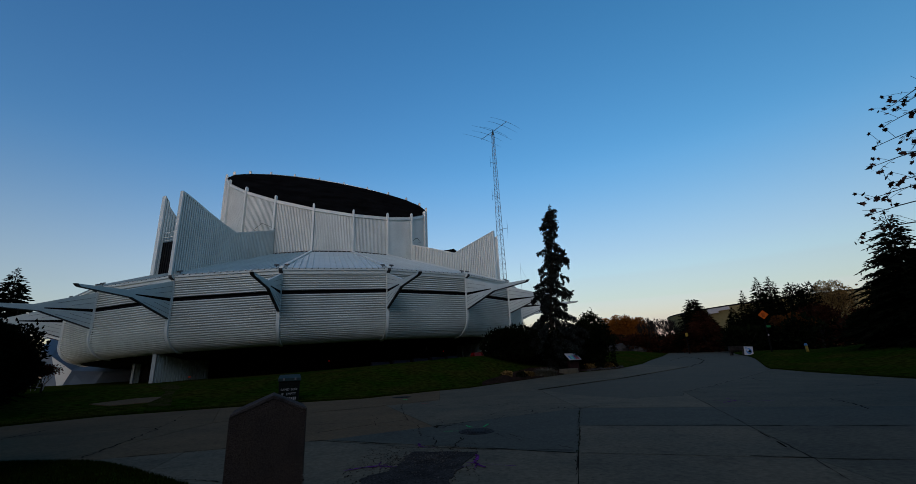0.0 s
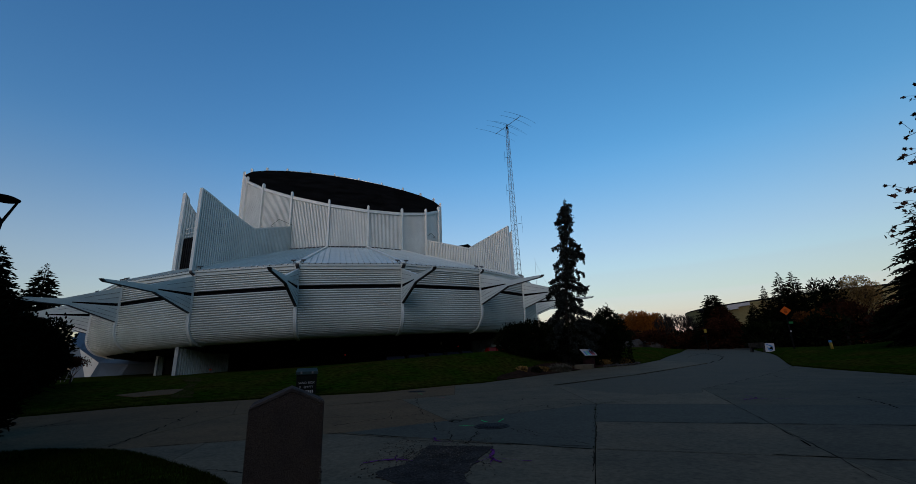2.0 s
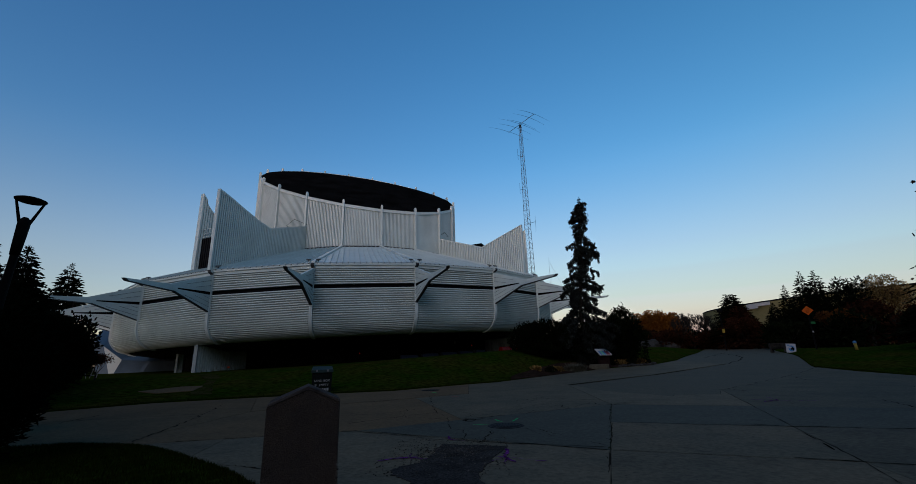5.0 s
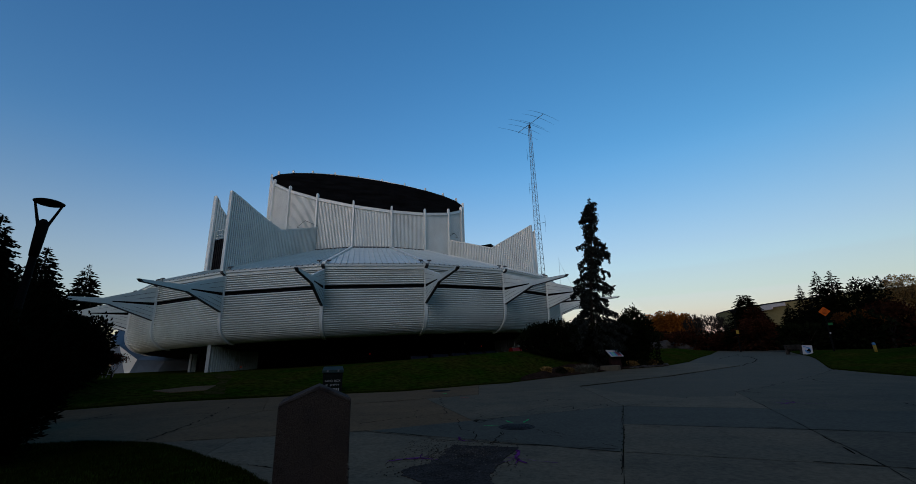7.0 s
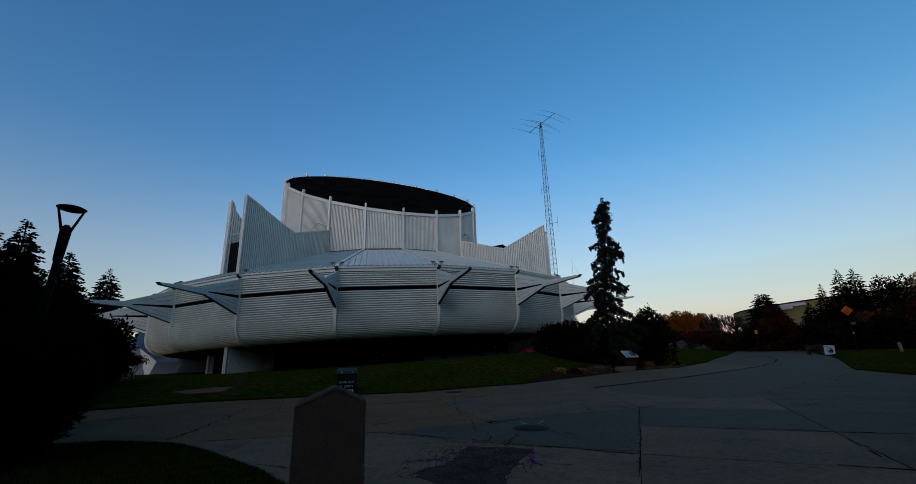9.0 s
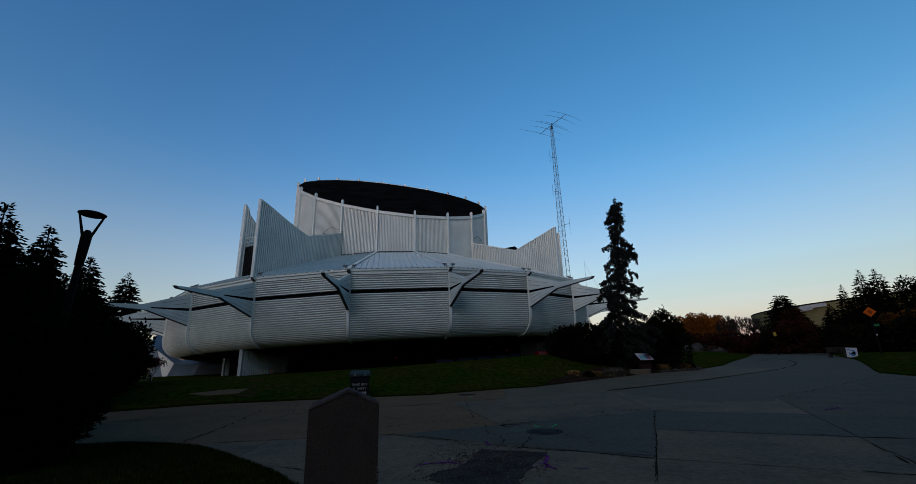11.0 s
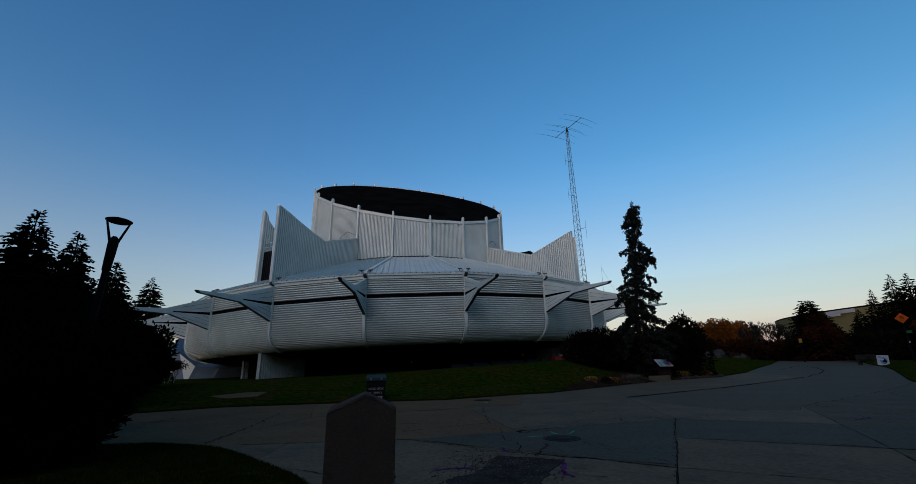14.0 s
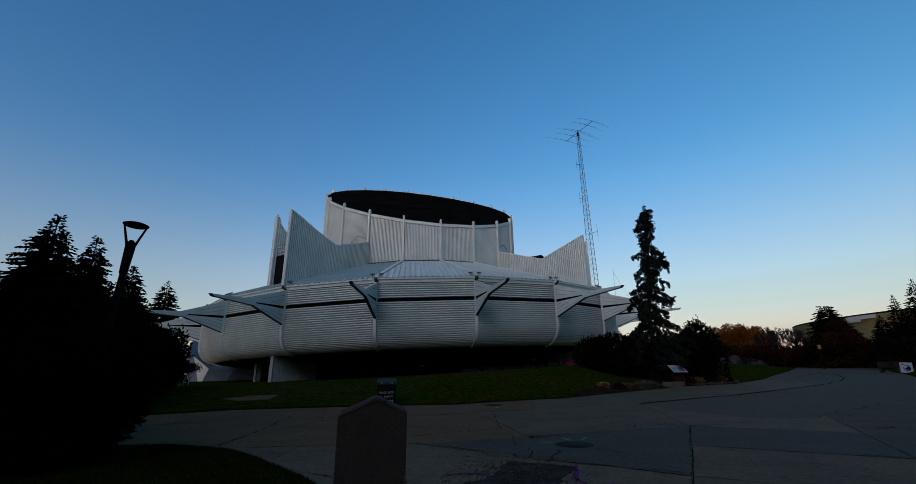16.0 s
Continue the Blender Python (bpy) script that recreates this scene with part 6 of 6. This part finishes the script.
def maple_tree(az, d, height, seed):
    """A near maple: long arching boughs with alternate twigs and single lobed leaves left on them."""
    g = random.Random(seed)
    foot = polar(az, d)
    z0 = ground_at(foot.x, foot.y)
    tree = thing("maple_tree", "near maple with sparse dry dark-red leaves on thin branches", "tree")
    sh = Shape()
    for k in range(8):
        sh.rod((foot.x, foot.y, z0 - 0.1 + height * k / 8), (foot.x, foot.y, z0 - 0.1 + height * (k + 1) / 8), 0.15 * (1 - k / 8.5), 0.15 * (1 - (k + 1) / 8.5), 9)
    part("trunk", sh, BARK, tree)
    tips = [polar(a, q, 1.4 + q * e) for a, q, e in ((47.0, 10.6, 0.335), (46.4, 10.2, 0.3), (48.3, 10.9, 0.37), (47.2, 10.4, 0.262), (45.7, 10.0, 0.243), (44.1, 10.3, 0.186), (50.0, 11.0, 0.398), (45.0, 10.8, 0.215))]
    for k in range(14):
        a = radians(g.uniform(20, 250))
        tips.append(Vector((foot.x + 2.4 * math.cos(a), foot.y + 2.4 * math.sin(a), z0 + height * g.uniform(0.5, 1.05))))
    wood, leaf = Shape(), Shape()
    for tip in tips:
        start = Vector((foot.x, foot.y, max(z0 + 1.5, min(z0 + height * 0.85, tip.z - g.uniform(0.6, 1.3)))))
        span, prev, n = tip - start, start, 26
        across = Vector((-span.y, span.x, 0)).normalized()
        for k in range(1, n + 1):
            t = k / n
            q = start + span * t + Vector((0, 0, 0.42 * math.sin(math.pi * t))) + across * 0.1 * math.sin(5 * t + tip.z)
            thick = 0.03 * (1 - t) + 0.005
            wood.rod(prev, q, thick, thick, 5)
            if t > 0.3 and g.random() < 0.8:
                out = (across * g.choice((-1, 1)) * g.uniform(0.2, 1.2) + span.normalized() * g.uniform(0.4, 1.0) + Vector((0, 0, g.uniform(-0.9, 1.1)))).normalized()
                length = g.uniform(0.1, 0.75) * (1.15 - 0.6 * t)
                p = q
                for m in range(1, 4):
                    e = q + out * (length * m / 3) + Vector((0, 0, -0.05 * m * m / 9))
                    wood.rod(p, e, 0.004, 0.0035, 3)
                    p = e
                    for _ in range(2 if m == 3 else 1):
                        if g.random() < 0.55:
                            lobed_leaf(leaf, e + Vector((g.gauss(0, 0.02), g.gauss(0, 0.02), -g.uniform(0.0, 0.05))), g.uniform(0.036, 0.06), g)
            prev = q
        for _ in range(3):
            lobed_leaf(leaf, tip + Vector((g.gauss(0, 0.03), g.gauss(0, 0.03), g.gauss(0, 0.03))), 0.05, g)
    tagged(part("limb_wood", wood, BARK, tree), kind="stuff")
    part("crown", leaf, MAPLE_LEAF, tree, "scattered dry dark-red leaves")
    return tree


def lobed_leaf(sh, c, size, g):
    """One curled five-lobed leaf."""
    u = Vector((g.gauss(0, 1), g.gauss(0, 1), g.gauss(0, 0.6))).normalized()
    v = u.cross(Vector((g.gauss(0, 1), g.gauss(0, 1), g.gauss(0, 1)))).normalized()
    w = u.cross(v)
    k = len(sh.v)
    for j in range(10):
        a = 6.283 * j / 10
        rr = size * (1.0 if j % 2 == 0 else 0.62) * g.uniform(0.8, 1.15)
        sh.v.append(tuple(c + u * rr * math.cos(a) + v * rr * math.sin(a) + w * rr * rr * 3.0 * math.cos(a)))
    sh.v.append(tuple(c))
    for j in range(10):
        sh.f.append((k + j, k + (j + 1) % 10, k + 10))


maple_tree(59.2, 11.4, 6.6, 71)

# warning sign on its post
sign = thing("warning_sign", "orange diamond warning sign on a dark post in the lawn", "road sign")
p = polar(34.2, 50)
sz = ground_at(p.x, p.y)
sh = Shape()
sh.rod((p.x, p.y, sz - 0.1), (p.x, p.y, 4.6), 0.07, 0.05, 8)
part("post", sh, DARK_METAL, sign)
sm = pose(p.x - 0.06, p.y - 0.1, 4.5, 90, 0, -34)
sh = Shape()
sh.slab([sm @ Vector(v) for v in ((0, -0.42, 0), (0.42, 0, 0), (0, 0.42, 0), (-0.42, 0, 0))], sm.to_3x3() @ Vector((0, 0, 0.03)))
panel = part("diamond_panel", sh, SIGN_ORANGE, sign)
for i in range(4):
    sh = Shape()
    sh.box(sm @ pose(0, 0.14 - 0.1 * i, 0.03), 0.3 - 0.04 * abs(i - 1.5), 0.035, 0.004)
    part("writing_bar", sh, DARK_METAL, panel)
sh = Shape()
sh.box(pose(p.x + 0.15, p.y - 0.12, 3.3, 0, 0, -34), 0.34, 0.03, 0.2)
part("green_plate", sh, SIGN_GREEN, sign)
sh = Shape()
sh.box(pose(p.x, p.y - 0.09, 2.55, 0, 0, -34), 0.1, 0.04, 0.14)
part("small_label", sh, PANEL_PALE, sign)

# standing board
aboard = thing("standing_board", "white standing board with a blue printed picture beside a bench", "sign board")
p = polar(32.1, 55.5)
z = ground_at(p.x, p.y)
bm_ = pose(p.x, p.y, z - 0.02, -8, 4, -30)
sh = Shape()
sh.box(bm_, 0.8, 0.05, 0.9)
panel = part("panel", sh, PANEL_PALE, aboard, bevel=0.01)
for ox, oz, rx, rz, m in ((0.04, 0.42, 0.25, 0.3, PRINT_BLUE), (0.1, 0.36, 0.15, 0.2, DARK_METAL), (-0.06, 0.52, 0.12, 0.09, PANEL_PALE), (0.02, 0.24, 0.16, 0.05, PRINT_BLUE), (-0.2, 0.74, 0.12, 0.06, PRINT_BLUE)):
    sh = Shape()
    depth = -0.028 - 0.004 * (m is DARK_METAL) - 0.007 * (m is PANEL_PALE) - 0.009 * (rz < 0.07)
    sh.slab([bm_ @ Vector((ox + rx * math.cos(t), depth, oz + rz * math.sin(t))) for t in [math.pi * j / 10 for j in range(20)]], bm_.to_3x3() @ Vector((0, -0.003, 0)))
    part("printed_shape", sh, m, panel)
sh = Shape()
sh.rod(bm_ @ Vector((0, 0.02, 0.85)), (p.x + 0.35, p.y + 0.6, z - 0.02), 0.03, 0.03, 4)
part("strut", sh, DARK_METAL, aboard)


def bench(x, y, turn_deg, label):
    z = ground_at(x, y)
    ob = thing("park_bench", label, "bench", "park benches")
    m = pose(x, y, z, 0, 0, turn_deg)
    for i in range(3):
        sh = Shape()
        sh.box(m @ pose(0, -0.16 + 0.16 * i, 0.42), 1.7, 0.13, 0.05)
        part("seat_slat", sh, WOOD, ob)
    for i in range(3):
        sh = Shape()
        sh.box(m @ pose(0, 0.24, 0.52 + 0.16 * i, -8, 0, 0), 1.7, 0.04, 0.13)
        part("back_slat", sh, WOOD, ob)
    for sx in (-0.7, 0.7):
        sh = Shape()
        sh.box(m @ pose(sx, 0, -0.04), 0.12, 0.45, 0.47)
        sh.box(m @ pose(sx, 0.28, -0.04), 0.1, 0.06, 0.98)
        part("leg", sh, STONE, ob)
    return ob


for az, d, tn in ((31.1, 57.5, 118), (20.4, 80, 190)):
    p = polar(az, d)
    bench(p.x, p.y, tn, "weathered wooden park bench on concrete legs")

bin_ = thing("litter_post", "leaning yellow bin post with a blue cap on the lawn", "litter bin")
p = polar(37.2, 47.6)
z = ground_at(p.x, p.y)
sh = Shape()
sh.lathe((0, 0, 0), [(0.01, -0.05), (0.17, -0.05), (0.18, 0.1), (0.2, 0.66), (0.01, 0.68)], 16)
part("body", sh, SIGN_YELLOW, bin_, smooth=True)
sh = Shape()
sh.lathe((0, 0, 0), [(0.2, 0.67), (0.22, 0.71), (0.18, 0.88), (0.01, 0.92)], 16)
part("cap", sh, PRINT_BLUE, bin_, smooth=True)
bin_.matrix_world = pose(p.x, p.y, z, 0, -3, 0) @ Matrix.Diagonal((0.55, 0.55, 0.8, 1))

far_lamp = thing("park_lamp", "tall dark park lamp post with a small yellow plate", "street lamp")
p = polar(26.35, 70)
z = ground_at(p.x, p.y)
sh = Shape()
sh.rod((p.x, p.y, z - 0.1), (p.x, p.y, 6.2), 0.09, 0.06, 8)
part("pole", sh, DARK_METAL, far_lamp)
sh = Shape()
sh.lathe((p.x, p.y, 6.2), [(0.05, 0), (0.3, 0.1), (0.34, 0.5), (0.1, 0.62), (0.01, 0.64)], 12)
part("lantern", sh, DARK_METAL, far_lamp)
sh = Shape()
sh.box(pose(p.x, p.y - 0.12, 3.5, 0, 0, -26), 0.32, 0.03, 0.5)
part("yellow_plate", sh, SIGN_YELLOW, far_lamp)

for i, (az, d, s) in enumerate(((17.6, 82, 1.3), (18.4, 80, 1.0), (19.0, 82, 1.5), (21.0, 80, 1.1), (21.5, 81, 0.8), (18.0, 84, 1.6))):
    g = random.Random(700 + i)
    p = polar(az, d)
    sh = Shape()
    sh.lathe((p.x, p.y, ground_at(p.x, p.y) - 0.15), [(0.02, 0), (1.0 * s, 0.0), (1.15 * s, 0.4 * s), (0.7 * s, 0.95 * s), (0.2 * s, 1.1 * s), (0.01, 1.12 * s)], 8)
    sh.v = [(x + 0.35 * s * noise.noise((x, y, z + i)), y + 0.35 * s * noise.noise((x, y, z + i + 40)), z + 0.2 * s * noise.noise((x, y, z + i + 80))) for x, y, z in sh.v]
    thing("boulder", "big grey rounded boulder at the lawn edge", "boulder", "boulders", shape=sh, mat=STONE, bevel=0.06)

# unseen spruces added round behind the plaza to block the low sky glow
row = [conifer("spruce", "tall dark spruce added to block low sky light", *polar(az, 17.5).xy, h, 3.2, 520 + i, tiers=34, per=9, bare=0.02, twig=0.6, wide=0.2, step=0.34, group="spruces round the plaza")
       for i, (az, h) in enumerate(((-104, 16.0), (-128, 18.0), (-152, 17.0)))]
for i, (az, k) in enumerate(((-92, 1), (-116, 0), (-81, 2), (-140, 2), (-163, 0), (-174, 1), (175, 2), (164, 0), (152, 1), (140, 2), (124, 0), (110, 1), (97, 2), (84, 0), (72, 1))):
    x0, y0 = polar((-104, -128, -152)[k], 17.5).xy
    p = polar(az, 17.5 + (i % 3) if i < 10 else 27.0 + (i % 3))
    copy_thing(row[k], Matrix.Translation((p.x, p.y, ground_at(p.x, p.y) - ground_at(x0, y0))) @ Matrix.Rotation(i * 1.3, 4, "Z") @ Matrix.Translation((-x0, -y0, 0)))
# taller unseen belt that keeps horizon glow off the curled wall
for i in range(24):
    az, k = (-80 - 9.2 * i) % 360, i % 3
    x0, y0 = polar((-104, -128, -152)[k], 17.5).xy
    p = polar(az, 36.0 + 2.5 * (i % 2))
    copy_thing(row[k], Matrix.Translation((p.x, p.y, ground_at(p.x, p.y) - 0.1)) @ Matrix.Rotation(i * 1.7, 4, "Z") @ Matrix.Scale(1.75, 4) @ Matrix.Translation((-x0, -y0, -ground_at(x0, y0))))
# nearer spruces out of view, added to shade both sides of the plaza
for az, d, k in ((-89, 11.5, 0), (-116, 11.0, 2), (80, 13.5, 1), (103, 12.5, 0), (126, 13.0, 2)):
    x0, y0 = polar((-104, -128, -152)[k], 17.5).xy
    p = polar(az, d)
    copy_thing(row[k], Matrix.Translation((p.x, p.y, ground_at(p.x, p.y))) @ Matrix.Rotation(az, 4, "Z") @ Matrix.Translation((-x0, -y0, -ground_at(x0, y0))))
# lower spruces added beyond the row to keep western light off the building
for i in range(9):
    k, p = i % 3, polar(-48 - 3.1 * i, 62.0 + 3.0 * (i % 2))
    x0, y0 = polar((-104, -128, -152)[k], 17.5).xy
    copy_thing(row[k], Matrix.Translation((p.x, p.y, ground_at(p.x, p.y) - 0.1)) @ Matrix.Rotation(i * 2.1, 4, "Z") @ Matrix.Scale(0.55, 4) @ Matrix.Translation((-x0, -y0, -ground_at(x0, y0))))
